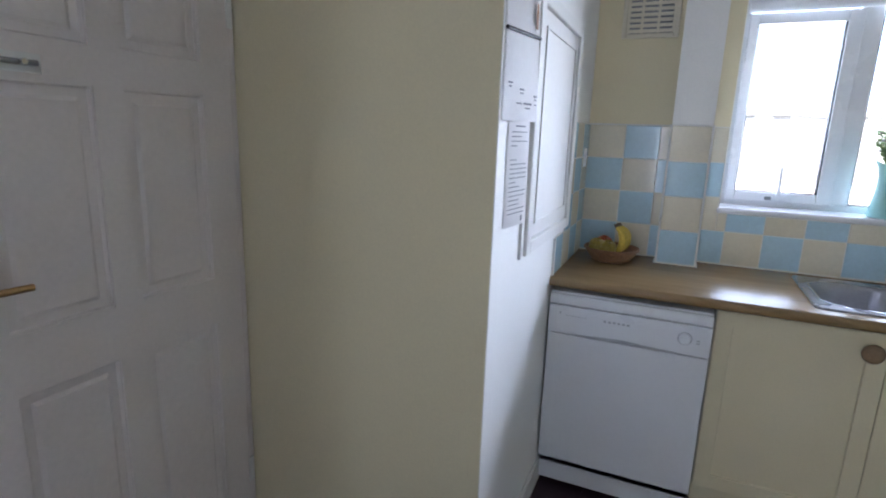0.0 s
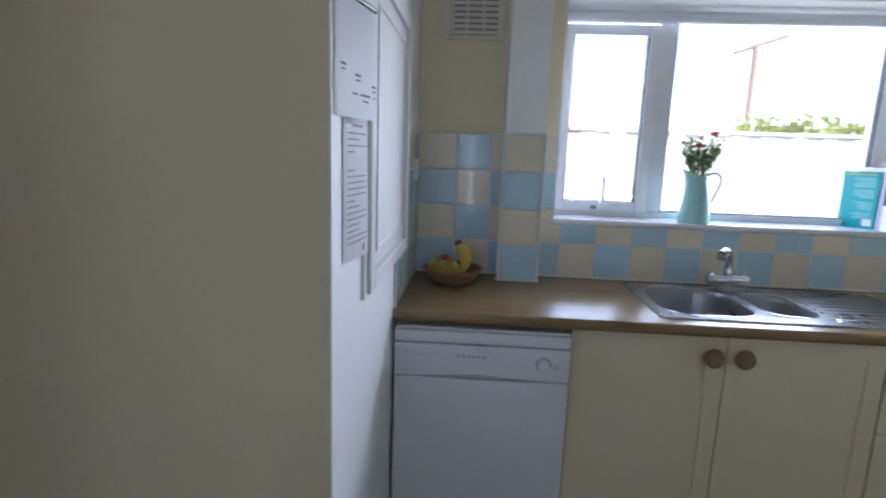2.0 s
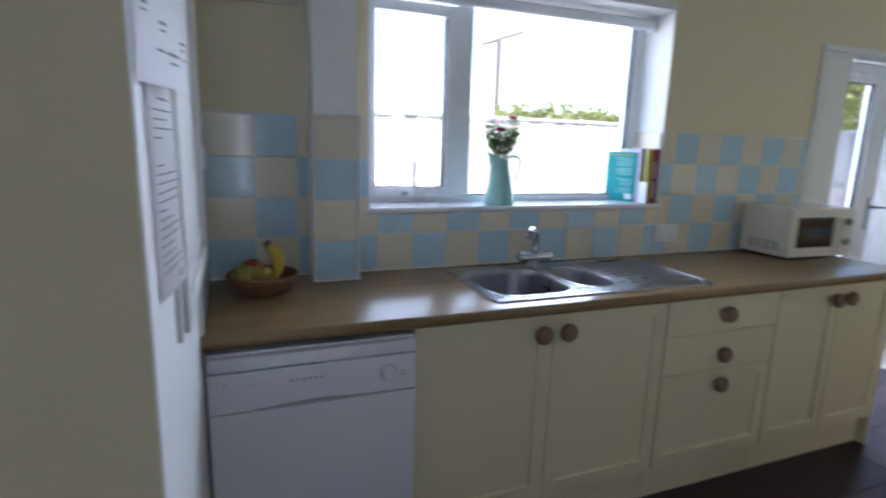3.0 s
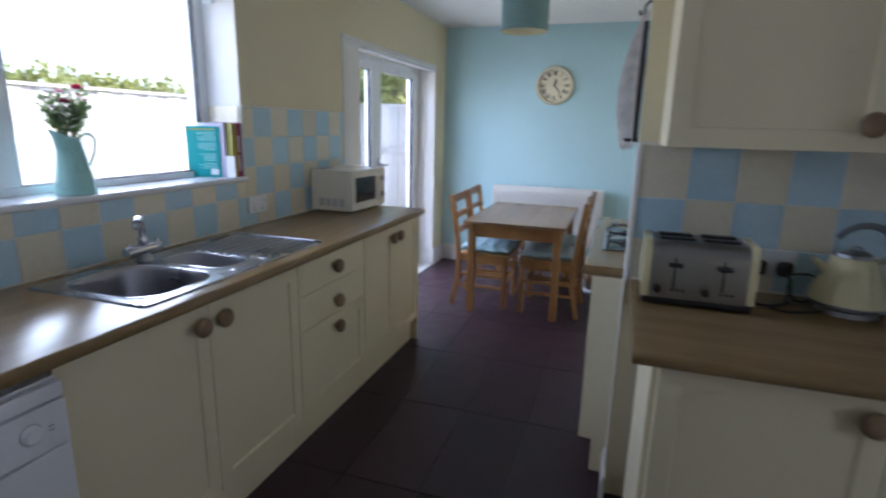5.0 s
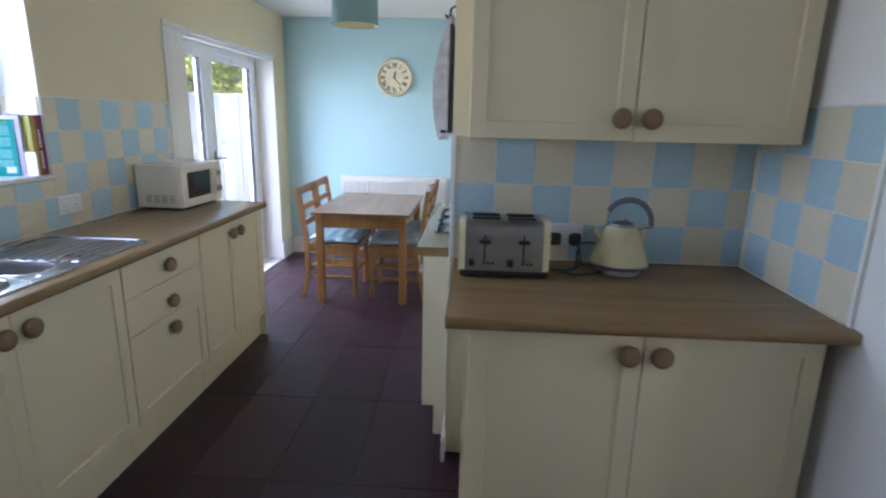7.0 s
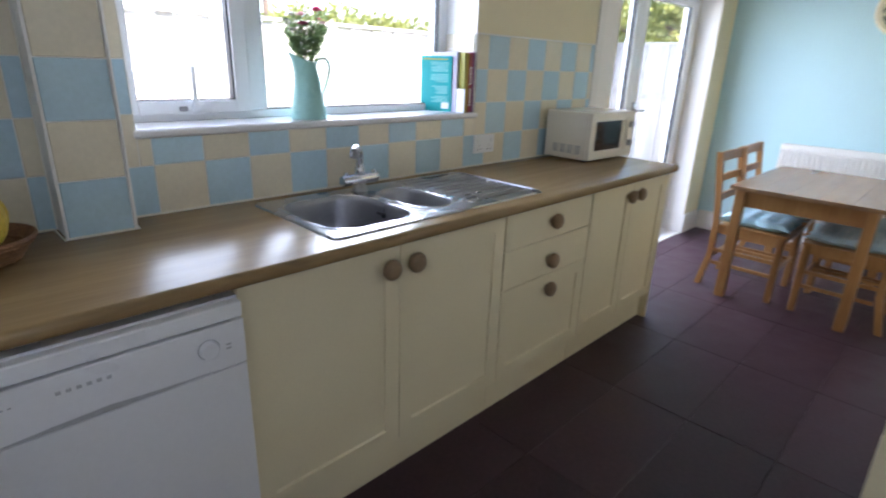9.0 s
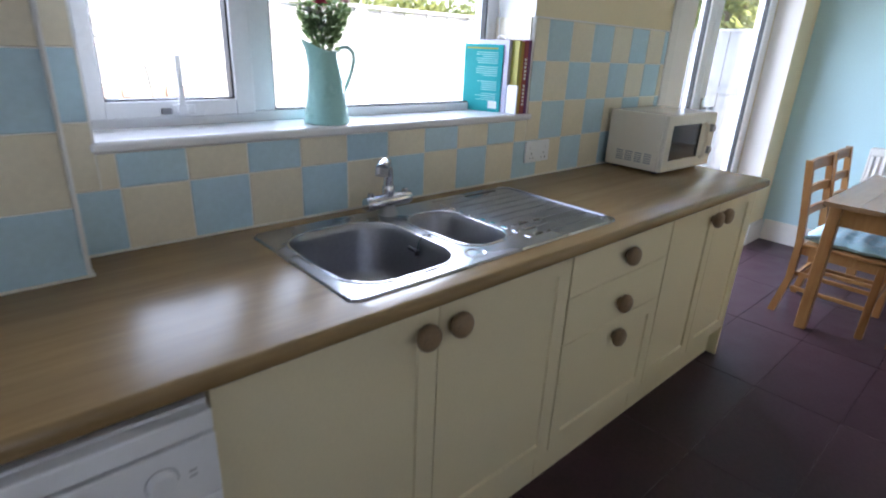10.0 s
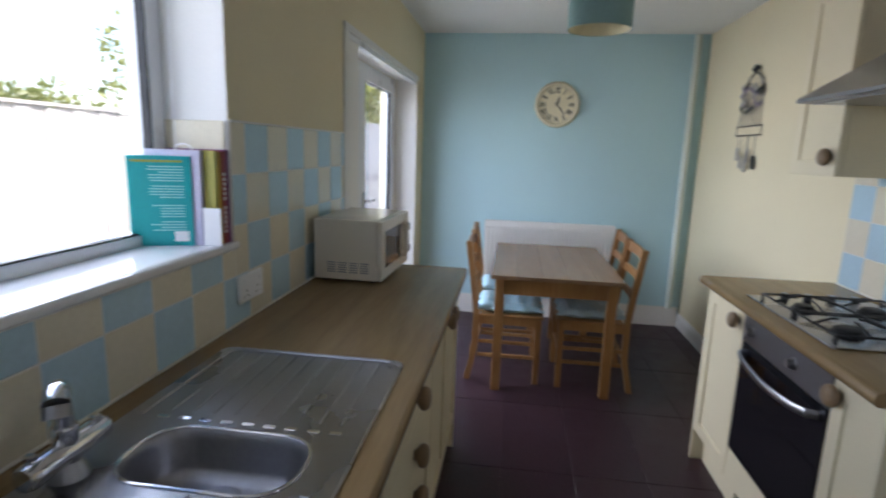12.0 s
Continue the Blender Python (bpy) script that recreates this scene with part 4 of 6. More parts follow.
# ---- things on the window board ----
jug = thing("enamel_jug", "mint green enamel jug holding flowers", "jug", at=pose(1.118, 3.018, 1.1662))
prof = [(0.0, 0.0), (0.063, 0.0), (0.0665, 0.004), (0.065, 0.02), (0.0565, 0.08), (0.046, 0.14), (0.0385, 0.175), (0.0365, 0.19), (0.038, 0.203)]
prof2 = [(0.0355, 0.203), (0.0345, 0.19), (0.0365, 0.175), (0.054, 0.08), (0.062, 0.02), (0.0, 0.008)]
bm = lathe(prof + prof2, 40)
for v in bm.verts:
    if v.co.z > 0.15:
        k = (v.co.z - 0.15) / 0.053
        d = max(0.0, -v.co.x / 0.04) ** 3
        v.co.x -= 0.040 * k * d
        v.co.z += 0.034 * k * k * d
part("body", bm, MINT, jug, smooth=True)
part("handle", tube([(0.037, 0, 0.198), (0.054, 0, 0.213), (0.076, -0.002, 0.215), (0.094, -0.002, 0.200), (0.097, -0.002, 0.176), (0.086, -0.002, 0.140), (0.070, 0, 0.103), (0.058, 0, 0.080)], 0.0024, 8, flat=2.2), MINT, jug, smooth=True)
rng = random.Random(11)
bunch = thing("flower_bunch", "red, white and pink flowers with green leaves in a jug", "flowers", at=pose(1.118, 3.018, 1.303))


def petals(bm, c, r, n, rng, layers=3):
    for L in range(layers):
        for k in range(n):
            a = 2 * math.pi * (k + 0.5 * L) / n + rng.uniform(-0.15, 0.15)
            tilt = 0.25 + 0.38 * L + rng.uniform(-0.1, 0.1)
            d = Vector((math.cos(a) * math.cos(tilt), math.sin(a) * math.cos(tilt), math.sin(tilt)))
            s = Vector((-math.sin(a), math.cos(a), 0)) * r * 0.32
            q = r * (1 - 0.18 * L)
            p = [c, c + d * q * 0.55 + s, c + d * q + Vector((0, 0, -0.1 * q)), c + d * q * 0.55 - s]
            bm.faces.new([bm.verts.new(v) for v in p])


def leaf_quad(bm, c, d, size, rng, wide=0.35):
    d = d.normalized()
    s = d.cross(Vector((rng.uniform(-1, 1), rng.uniform(-1, 1), rng.uniform(0.2, 1)))).normalized() * size * wide
    n = d.cross(s).normalized() * size * 0.12
    p = [bm.verts.new(c), bm.verts.new(c + d * size * 0.45 + s + n), bm.verts.new(c + d * size), bm.verts.new(c + d * size * 0.45 - s + n)]
    bm.faces.new(p)


heads = [(-0.045, 0.0, 0.215, 0.026, "w"), (-0.058, -0.02, 0.165, 0.024, "w"), (0.045, -0.01, 0.235, 0.036, "r"), (-0.025, -0.03, 0.185, 0.030, "r"), (0.0, 0.02, 0.220, 0.026, "p"),
         (0.055, -0.03, 0.195, 0.018, "p"), (-0.03, -0.035, 0.160, 0.020, "w"), (0.02, 0.03, 0.19, 0.022, "p"), (-0.07, 0.005, 0.195, 0.016, "w"), (0.06, 0.0, 0.21, 0.014, "r")]
for x, y, z, r, c in heads:
    bm = bmesh.new()
    petals(bm, Vector((x, y, z)), r, 9, rng)
    part("flower_head", bm, {"r": PETAL_R, "w": PETAL_W, "p": PETAL_P}[c], bunch)
    part("stem", tube([(x * 0.15, y * 0.15, -0.06), (x * 0.35, y * 0.4, 0.08), (x, y, z)], 0.0017, 5), STEM, bunch)
bm = bmesh.new()
for k in range(720):
    a, zz = rng.uniform(0, 2 * math.pi), rng.triangular(0.06, 0.235, 0.13)
    rad = rng.uniform(0.0, 1) ** 0.6 * (0.022 + 0.060 * min(1, max(0, (zz - 0.06) / 0.11))) * (0.8 + 0.3 * math.sin(3 * a + 1) ** 2)
    c = Vector((rad * math.cos(a), rad * 0.7 * math.sin(a), zz))
    leaf_quad(bm, c, Vector((math.cos(a), math.sin(a), rng.uniform(-0.3, 1.2))), rng.uniform(0.012, 0.026), rng)
part("foliage", bm, LEAF, bunch)

BOOKC = {"teal": material("teal_book_cover", (0.0, 0.36, 0.36), 0.35, var=0.04), "lilac": material("lilac_grey_folder", (0.46, 0.44, 0.56), 0.5), "lime": material("yellow_green_book_cover", (0.40, 0.37, 0.06), 0.4),
         "mustard": material("mustard_book_cover", (0.52, 0.33, 0.04), 0.4), "red": material("dark_red_book_cover", (0.33, 0.045, 0.05), 0.4), "purple": material("purple_book_cover", (0.16, 0.035, 0.16), 0.4), "white": PAPER}


def book(label, col, w, h, d, at, kind="book"):
    """A closed book standing upright, spine towards -y: x is its thickness."""
    ob = thing(kind, label, "book", "books on the sill", at=at)
    c = 0.0022
    part("front_cover", boxes((0, c, 0, d, 0, h), bevel=0.0007), BOOKC[col], ob)
    part("back_cover", boxes((w - c, w, 0, d, 0, h), bevel=0.0007), BOOKC[col], ob)
    part("spine", boxes((c, w - c, 0, c, 0, h), bevel=0.0007), BOOKC[col], ob)
    part("pages", boxes((c, w - c, c, d - 0.005, 0.004, h - 0.004)), PAPER, ob)
    return ob


SZ = 1.1664
tb = book("teal paperback book with pale print on its back cover", "teal", 0.022, 0.245, 0.158, pose(1.862, 3.006, SZ, 0, 0, 21))
bm = bmesh.new()
rng = random.Random(8)
for i in range(24):
    if i in (6, 12, 13, 19):
        continue
    box(bm, -0.0006, 0.0004, 0.018, rng.choice((0.10, 0.105, 0.108, 0.08)), 0.215 - i * 0.0075, 0.2175 - i * 0.0075)
part("print", bm, material("pale_teal_print", (0.40, 0.72, 0.70), 0.5), tb, "lines of pale print")
part("title", boxes((-0.0006, 0.0004, 0.02, 0.148, 0.228, 0.234)), BOOKC["lime"], tb, "yellow title line")
part("barcode_label", boxes((-0.0008, 0.0004, 0.012, 0.048, 0.012, 0.04)), PAPER, tb, "white label")
book("lilac grey folder standing on the sill", "lilac", 0.016, 0.262, 0.16, pose(1.868, 2.982, SZ, 0, 0, 1))
fold = bpy.data.objects["book.001"]
part("ring", tube(arc((0.008, 0.05, 0.262), 0.030, 5, 175, 12, (0.25, 1, 0), (0, 0, 0.55)), 0.002, 6), PAPER, fold, "white plastic ring", smooth=True)
book("white folded leaflet standing against the books", "white", 0.006, 0.105, 0.05, pose(1.872, 2.930, SZ, 0, 0, 3))
book("yellow green cookery book standing on the sill", "lime", 0.014, 0.262, 0.19, pose(1.885, 2.948, SZ))
book("mustard spined cookery book standing on the sill", "mustard", 0.011, 0.258, 0.19, pose(1.900, 2.946, SZ))
rb = book("dark red cookery book with pale spine lettering", "red", 0.022, 0.262, 0.20, pose(1.912, 2.944, SZ))
for i in range(13):
    if i != 6:
        part("spine_lettering", boxes((0.005, 0.017, -0.0006, 0.0002, 0.03 + i * 0.0135, 0.039 + i * 0.0135)), PAPER, rb)
book("purple cookery book standing on the sill", "purple", 0.014, 0.265, 0.20, pose(1.935, 2.943, SZ))

# ---- fruit basket ----
basket = thing("fruit_basket", "brown woven fruit basket on the worktop", "basket", at=pose(0.085, 2.745, 0.9102))
bm = lathe([(0.0, 0.0), (0.062, 0.0), (0.075, 0.006), (0.10, 0.03), (0.116, 0.06), (0.119, 0.064), (0.115, 0.066), (0.11, 0.06), (0.094, 0.032), (0.07, 0.012), (0.0, 0.01)], 36)
for v in bm.verts:
    a = math.atan2(v.co.y, v.co.x)
    v.co.z += 0.002 * math.sin(18 * a) if v.co.z > 0.02 else 0
part("bowl", bm, BASKET, basket, smooth=True)
for i in range(5):
    part("strand", tube([(r * math.cos(t), r * math.sin(t), z + 0.002 * math.sin(18 * t + i * math.pi)) for r, z in ((0.082 + 0.0085 * i, 0.013 + 0.0115 * i),) for t in [2 * math.pi * k / 48 for k in range(49)]], 0.0045, 6), BASKET, basket, smooth=True)
apple = [(0.0, 0.008), (0.01, 0.002), (0.022, 0.004), (0.034, 0.02), (0.037, 0.038), (0.032, 0.058), (0.018, 0.068), (0.006, 0.064), (0.0, 0.058)]
for nm, mt, x, y, z, lab in (("apple", APPLE_R, 0.045, 2.77, 0.948, "red apple in the fruit basket"), ("apple", APPLE_G, 0.022, 2.71, 0.945, "yellow apple in the fruit basket"), ("apple", APPLE_G, 0.07, 2.70, 0.942, "russet yellow apple in the fruit basket")):
    ob = thing(nm, lab, "apple", "fruit in the basket", at=pose(x, y, z, 12, 8, 0))
    part("flesh", lathe(apple, 20), mt, ob, smooth=True)
    part("stalk", tube([(0, 0, 0.058), (0.003, 0, 0.075)], 0.0012, 5), BARK, ob)
for i in range(4):
    ban = thing("banana", "ripe yellow banana with brown flecks in the basket", "banana", "fruit in the basket", at=pose(0.125 + i * 0.004, 2.705 + i * 0.026, 0.945, 0, 0, -8 + 12 * i))
    pts = arc((0.0, 0, 0.045), 0.064, -58, 62, 10, (1, 0, 0), (0, 0, 1))
    pts = [p - Vector((0.055, 0, -0.02)) for p in pts]
    part("skin", tube(pts, [0.006, 0.013, 0.016, 0.0175, 0.018, 0.018, 0.0175, 0.016, 0.013, 0.008, 0.006], 7), BANANA, ban, smooth=True)
    part("tip", tube([pts[-1], pts[-1] + Vector((-0.008, 0, 0.016))], 0.0045, 6), BARK, ban)

# ---- worktop niche: cabinets, toaster, kettle ----
NF = 1.062                                       # faces of the base doors
niche_turn = lambda x, y, z: pose(x, y, z, 0, 0, -90)
nb = thing("base_cabinet", "cream panelled two-door base cabinet with wooden knobs", "cabinet", "niche units")
part("carcass", boxes((NF + 0.024, 1.62, -0.02, -0.002, 0.0, 0.868), (NF + 0.024, 1.62, 0.99, 1.008, 0.0, 0.868), (NF + 0.024, 1.62, -0.002, 0.99, 0.13, 0.148), (1.60, 1.62, -0.002, 0.99, 0.148, 0.868)), CAB, nb)
part("plinth", boxes((NF + 0.05, NF + 0.066, -0.02, 1.008, 0.0, 0.12)), CAB, nb)
front(nb, "door", 0.507, 0.735, niche_turn(NF, 0.992, 0.128), (0.462, 0.672))
front(nb, "door", 0.507, 0.735, niche_turn(NF, 0.482, 0.128), (0.045, 0.672))
wt = worktop("worktop", "light oak laminate worktop in the niche", None, WORKTOP_M, -1.062, 0.073, 1.005, XN - 0.010)
wt.matrix_basis = pose(0, 0, 0, 0, 0, -90)
# the top's x runs along the room's -y, its y along the room's +x
part("sealant_bead", tube([(-1.06, XN - 0.0105, 0.9125), (0.064, XN - 0.0105, 0.9125), (0.064, 1.07, 0.9125)], 0.0036, 6), SEALANT, wt, "cream silicone bead against the tiles", smooth=True)

wc = thing("wall_cabinet", "cream panelled two-door wall cabinet with wooden knobs", "cabinet", "wall units")
UF = 1.368
part("carcass", boxes((UF + 0.024, XN - 0.002, -0.038, 1.014, 1.395, 2.115)), CAB, wc)
front(wc, "door", 0.523, 0.72, niche_turn(UF, 1.014, 1.395), (0.478, 0.07))
front(wc, "door", 0.523, 0.72, niche_turn(UF, 0.487, 1.395), (0.045, 0.07))

ts = thing("toaster", "four-slice toaster with steel front and cream ends", "toaster", at=pose(1.405, 0.722, 0.9102))
part("base", boxes((0.0, 0.215, 0.004, 0.312, 0.006, 0.026), bevel=0.006, seg=2), BLACK, ts)
outl = [(0.0, 0.026), (0.0, 0.15)] + [(0.045 - 0.045 * math.cos(radians(a)), 0.15 + 0.05 * math.sin(radians(a))) for a in range(15, 91, 15)] + [(0.17 + 0.045 * math.sin(radians(a)), 0.15 + 0.05 * math.cos(radians(a))) for a in range(15, 91, 15)] + [(0.215, 0.026)]
part("shell", prism(outl, 0.272), STEEL_D, ts, at=pose(0, 0.022, 0), smooth=True)
part("end", prism([(x * 1.02 - 0.002, z + 0.003) for x, z in outl], 0.022), CREAM_ENAMEL, ts, "cream end", smooth=True)
part("end", prism([(x * 1.02 - 0.002, z + 0.003) for x, z in outl], 0.022), CREAM_ENAMEL, ts, "cream end", at=pose(0, 0.294, 0), smooth=True)
for yy in (0.055, 0.18):
    for xx in (0.055, 0.13):
        part("slot", boxes((xx, xx + 0.032, yy - 0.01, yy + 0.09, 0.1985, 0.2065), bevel=0.002), BLACK, ts)
for yy in (0.09, 0.225):
    part("slider_slot", boxes((-0.0015, 0.001, yy - 0.003, yy + 0.003, 0.06, 0.155)), BLACK, ts)
    part("slider", boxes((-0.024, -0.001, yy - 0.02, yy + 0.02, 0.128, 0.14), bevel=0.004, seg=2), BLACK, ts)
    part("dial", lathe([(0, 0.015), (0.011, 0.015), (0.0135, 0.0)], 20), BLACK, ts, at=pose(0, yy + 0.045, 0.055, 0, -90, 0), smooth=True)
    for k in range(3):
        part("button", boxes((-0.004, 0.001, yy - 0.012 + k * 0.015 - 0.02, yy - 0.004 + k * 0.015 - 0.02, 0.05, 0.058), bevel=0.001), BLACK, ts)

kt = thing("kettle", "cream pyramid kettle with grey loop handle", "kettle", at=pose(1.560, 0.440, 0.9102))
part("power_base", lathe([(0.0, 0.020), (0.070, 0.020), (0.078, 0.014), (0.080, 0.0), (0.0, 0.0)], 32), STEEL_D, kt, smooth=True)
part("skirt", lathe([(0.0, 0.020), (0.088, 0.020), (0.106, 0.028), (0.108, 0.036), (0.104, 0.040), (0.0, 0.040)], 36), HANDLE_GREY, kt, "dark rounded foot", smooth=True)
part("body", lathe([(0.0, 0.034), (0.106, 0.034), (0.106, 0.045), (0.088, 0.095), (0.066, 0.15), (0.057, 0.168), (0.05, 0.172), (0.0, 0.172)], 36), CREAM_ENAMEL, kt, smooth=True)
part("lid", lathe([(0.047, 0.171), (0.043, 0.182), (0.025, 0.192), (0.0, 0.194)], 28), STEEL_D, kt, smooth=True)
part("lid_knob", tube(arc((0, 0, 0.192), 0.014, 0, 180, 8, (0, 1, 0), (0, 0, 1)), 0.003, 8), CHROME, kt, smooth=True)
part("handle", tube(arc((0, -0.020, 0.185), 0.084, -10, 150, 18, (0, -1, 0), (0, 0, 1)), 0.0105, 10, flat=0.8), HANDLE_GREY, kt, "dark grey loop handle", smooth=True)
part("handle_bracket", tube([(0, -0.056, 0.160), (0, -0.080, 0.172), (0, -0.102, 0.174)], 0.008, 8), CHROME, kt, smooth=True)
part("handle_bracket", tube([(0, 0.048, 0.168), (0, 0.055, 0.195), (0, 0.052, 0.228)], 0.0035, 8), CHROME, kt, smooth=True)
part("spout", tube([(0, 0.066, 0.115), (0, 0.085, 0.142), (0, 0.105, 0.158)], [0.017, 0.012, 0.008], 12), CREAM_ENAMEL, kt, smooth=True)
part("spout_lip", tube([(0, 0.104, 0.157), (0, 0.109, 0.162)], [0.009, 0.0095], 12), CHROME, kt, smooth=True)
sk = socket("white double socket with two black plugs", 0.147, niche_turn(XN - 0.009, 0.700, 0.975))
for cx in (0.035, 0.112):
    part("plug", boxes((cx - 0.025, cx + 0.025, -0.045, -0.0115, 0.002, 0.054), bevel=0.016, seg=3), BLACK, sk, "black mains plug")
cable = tagged(part("power_cable", tube([(1.66, 0.573, 0.98), (1.60, 0.57, 0.93), (1.57, 0.585, 0.918), (1.54, 0.62, 0.915), (1.52, 0.66, 0.915), (1.53, 0.715, 0.916)], 0.0035, 8), BLACK, smooth=True), "black power cable lying on the worktop", "cable")
loop = arc((1.60, 0.545, 0.962), 0.046, 100, -210, 14, (0.25, -1, 0), (0, 0, 1))
cable = tagged(part("power_cable", tube([(1.655, 0.588, 0.985)] + loop + [(1.56, 0.60, 0.9145), (1.50, 0.66, 0.9145), (1.47, 0.62, 0.9145), (1.50, 0.54, 0.9145), (1.54, 0.49, 0.9145)], 0.0035, 8), BLACK, smooth=True), "black power cable looped beside the kettle", "cable")

# towel hung on the wall's end
tw = thing("hanging_tea_towel", "patterned grey cotton towel hung folded on the wall's end", "towel")
bm = bmesh.new()
n, k = 12, 16
grid = {}
for i in range(n + 1):
    for j in range(k + 1):
        u_, v_ = i / n, j / k
        spread = 0.25 + 0.75 * (1 - (1 - v_) ** 2.2)
        x = 1.775 + (u_ - 0.5) * 0.13 * spread * (1.0 if v_ < 0.9 else 1.05)
        y = YP + 0.012 + 0.075 * math.sin(math.pi * min(1, v_ * 0.74 + 0.04)) * (0.55 + 0.45 * math.cos((u_ - 0.45) * 9)) + 0.006 * math.sin(14 * u_)
        grid[i, j] = bm.verts.new((x, y, 1.84 - 0.46 * v_ - 0.012 * math.cos(11 * u_) * v_))
for i in range(n):
    for j in range(k):
        bm.faces.new((grid[i, j], grid[i + 1, j], grid[i + 1, j + 1], grid[i, j + 1]))
bmesh.ops.solidify(bm, geom=bm.faces[:], thickness=0.004)
part("cloth", bm, OATMEAL, tw, smooth=True)
part("under_layer", boxes((1.725, 1.83, YP + 0.006, YP + 0.022, 1.40, 1.80), bevel=0.006, seg=2), DARK_CLOTH, tw, "dark grey under layer")
part("hook", tube([(1.775, YP + 0.003, 1.87), (1.775, YP + 0.02, 1.86), (1.775, YP + 0.025, 1.83), (1.775, YP + 0.035, 1.825), (1.775, YP + 0.04, 1.84)], 0.004, 8), IRON, tw, smooth=True)
part("rail", tube([(1.72, YP + 0.004, 1.405), (1.72, YP + 0.05, 1.405)], 0.006, 8), IRON, tw, smooth=True)

# ---- hob run ----
HF = 1.20
hb = lambda x, z: pose(x, HF, z, 0, 0, 180)
def hob_unit(label, x0, x1, open_oven=False):
    ob = thing("base_cabinet", label, "cabinet", "hob units")
    part("carcass", boxes((x0, x0 + 0.018, YR + 0.01, HF - 0.024, 0.15, 0.868), (x1 - 0.018, x1, YR + 0.01, HF - 0.024, 0.15, 0.868), (x0 + 0.018, x1 - 0.018, YR + 0.01, HF - 0.024, 0.15, 0.168)), CAB, ob)
    part("plinth", boxes((x0, x1, HF - 0.07, HF - 0.055, 0.0, 0.15)), CAB, ob)
    return ob


hu = hob_unit("narrow cream base cabinet beside the oven, wooden knob", 1.84, 2.055)
front(hu, "door", 0.213, 0.705, hb(2.054, 0.158), (0.03, 0.655))
part("end_panel", boxes((1.832, 1.84, YR + 0.005, HF, 0.15, 0.868)), CAB, hu)
part("plinth_return", boxes((1.832, 1.84, YR + 0.005, HF - 0.055, 0.0, 0.15)), CAB, hu)
hu = hob_unit("cream base cabinet at the run's end, wooden knob", 2.650, 3.030)
front(hu, "door", 0.376, 0.705, hb(3.028, 0.158), (0.322, 0.655))
part("end_panel", boxes((3.030, 3.048, YR + 0.005, HF, 0.0, 0.868), bevel=0.001), CAB, hu)
wt = worktop("worktop", "light oak laminate worktop round the gas hob", None, WORKTOP_M, -3.085, -1.834, -1.238, -YR - 0.002)
wt.matrix_basis = pose(0, 0, 0, 0, 0, 180)
part("sealant_bead", tube([(-3.06, -YR - 0.0095, 0.9125), (-1.84, -YR - 0.0095, 0.9125)], 0.0036, 6), SEALANT, wt, "cream silicone bead against the tiles", smooth=True)

ov = thing("built_in_oven", "built-in oven with steel panel and black glass door", "oven")
part("casing", boxes((2.06, 2.645, YR + 0.02, HF - 0.03, 0.17, 0.866)), STEEL_D, ov)
part("lower_panel", boxes((2.06, 2.645, HF - 0.022, HF, 0.158, 0.288), bevel=0.0015), CAB, ov, "cream filler panel")
cp = part("control_panel", boxes((2.06, 2.645, HF - 0.03, HF + 0.004, 0.752, 0.866), bevel=0.002), OVEN_PANEL, ov)
for x in (2.265, 2.57):
    part("dial", lathe([(0, 0.022), (0.014, 0.022), (0.017, 0.004), (0.022, 0.0)], 24), STEEL_D, cp, at=pose(x, HF + 0.004, 0.808, -90, 0, 0), smooth=True)
od = part("oven_door", boxes((2.062, 2.643, HF - 0.03, HF + 0.002, 0.294, 0.748), bevel=0.003, seg=2), BLACK_GLASS, ov, "black glass door")
part("handle", tube([(2.10, HF + 0.002, 0.715), (2.11, HF + 0.030, 0.714), (2.17, HF + 0.042, 0.706), (2.26, HF + 0.050, 0.700), (2.35, HF + 0.053, 0.698), (2.44, HF + 0.050, 0.700), (2.53, HF + 0.042, 0.706), (2.59, HF + 0.030, 0.714), (2.60, HF + 0.002, 0.715)], 0.008, 10, flat=1.8), STEEL, od, smooth=True)

hob = thing("gas_hob", "four-burner stainless gas hob with black pan supports", "hob")
part("plate", boxes((2.135, 2.725, 0.715, 1.175, 0.9105, 0.918), bevel=0.003, seg=2), STEEL, hob)
for x, y, r in ((2.27, 0.83, 0.045), (2.27, 1.06, 0.038), (2.53, 0.83, 0.038), (2.53, 1.06, 0.032)):
    br = part("burner", lathe([(0.0, 0.022), (r * 0.85, 0.022), (r, 0.018), (r, 0.012), (r * 1.25, 0.008), (r * 1.3, 0.0)], 24), IRON, hob, at=pose(x, y, 0.918), smooth=True)
for x0, x1 in ((2.16, 2.39), (2.41, 2.64)):
    g = bmesh.new()
    for y in (0.735, 0.945, 1.155):
        tube([(x0, y, 0.93), (x0, y, 0.945), (x1, y, 0.945), (x1, y, 0.93)], 0.004, 6, g)
    for x in (x0, x1):
        tube([(x, 0.735, 0.945), (x, 1.155, 0.945)], 0.004, 6, g)
    cx = (x0 + x1) / 2
    for y in (0.83, 1.06):
        for s in (-1, 1):
            tube([(cx + s * 0.115, y, 0.945), (cx + s * 0.05, y, 0.966), (cx + s * 0.03, y, 0.966)], 0.004, 6, g)
            tube([(cx, y + s * 0.105, 0.945), (cx, y + s * 0.05, 0.966), (cx, y + s * 0.03, 0.966)], 0.004, 6, g)
    for x in (x0, x1):
        for y in (0.735, 1.155):
            tube([(x, y, 0.918), (x, y, 0.945)], 0.006, 6, g)
    part("pan_support", g, IRON, hob, smooth=True)
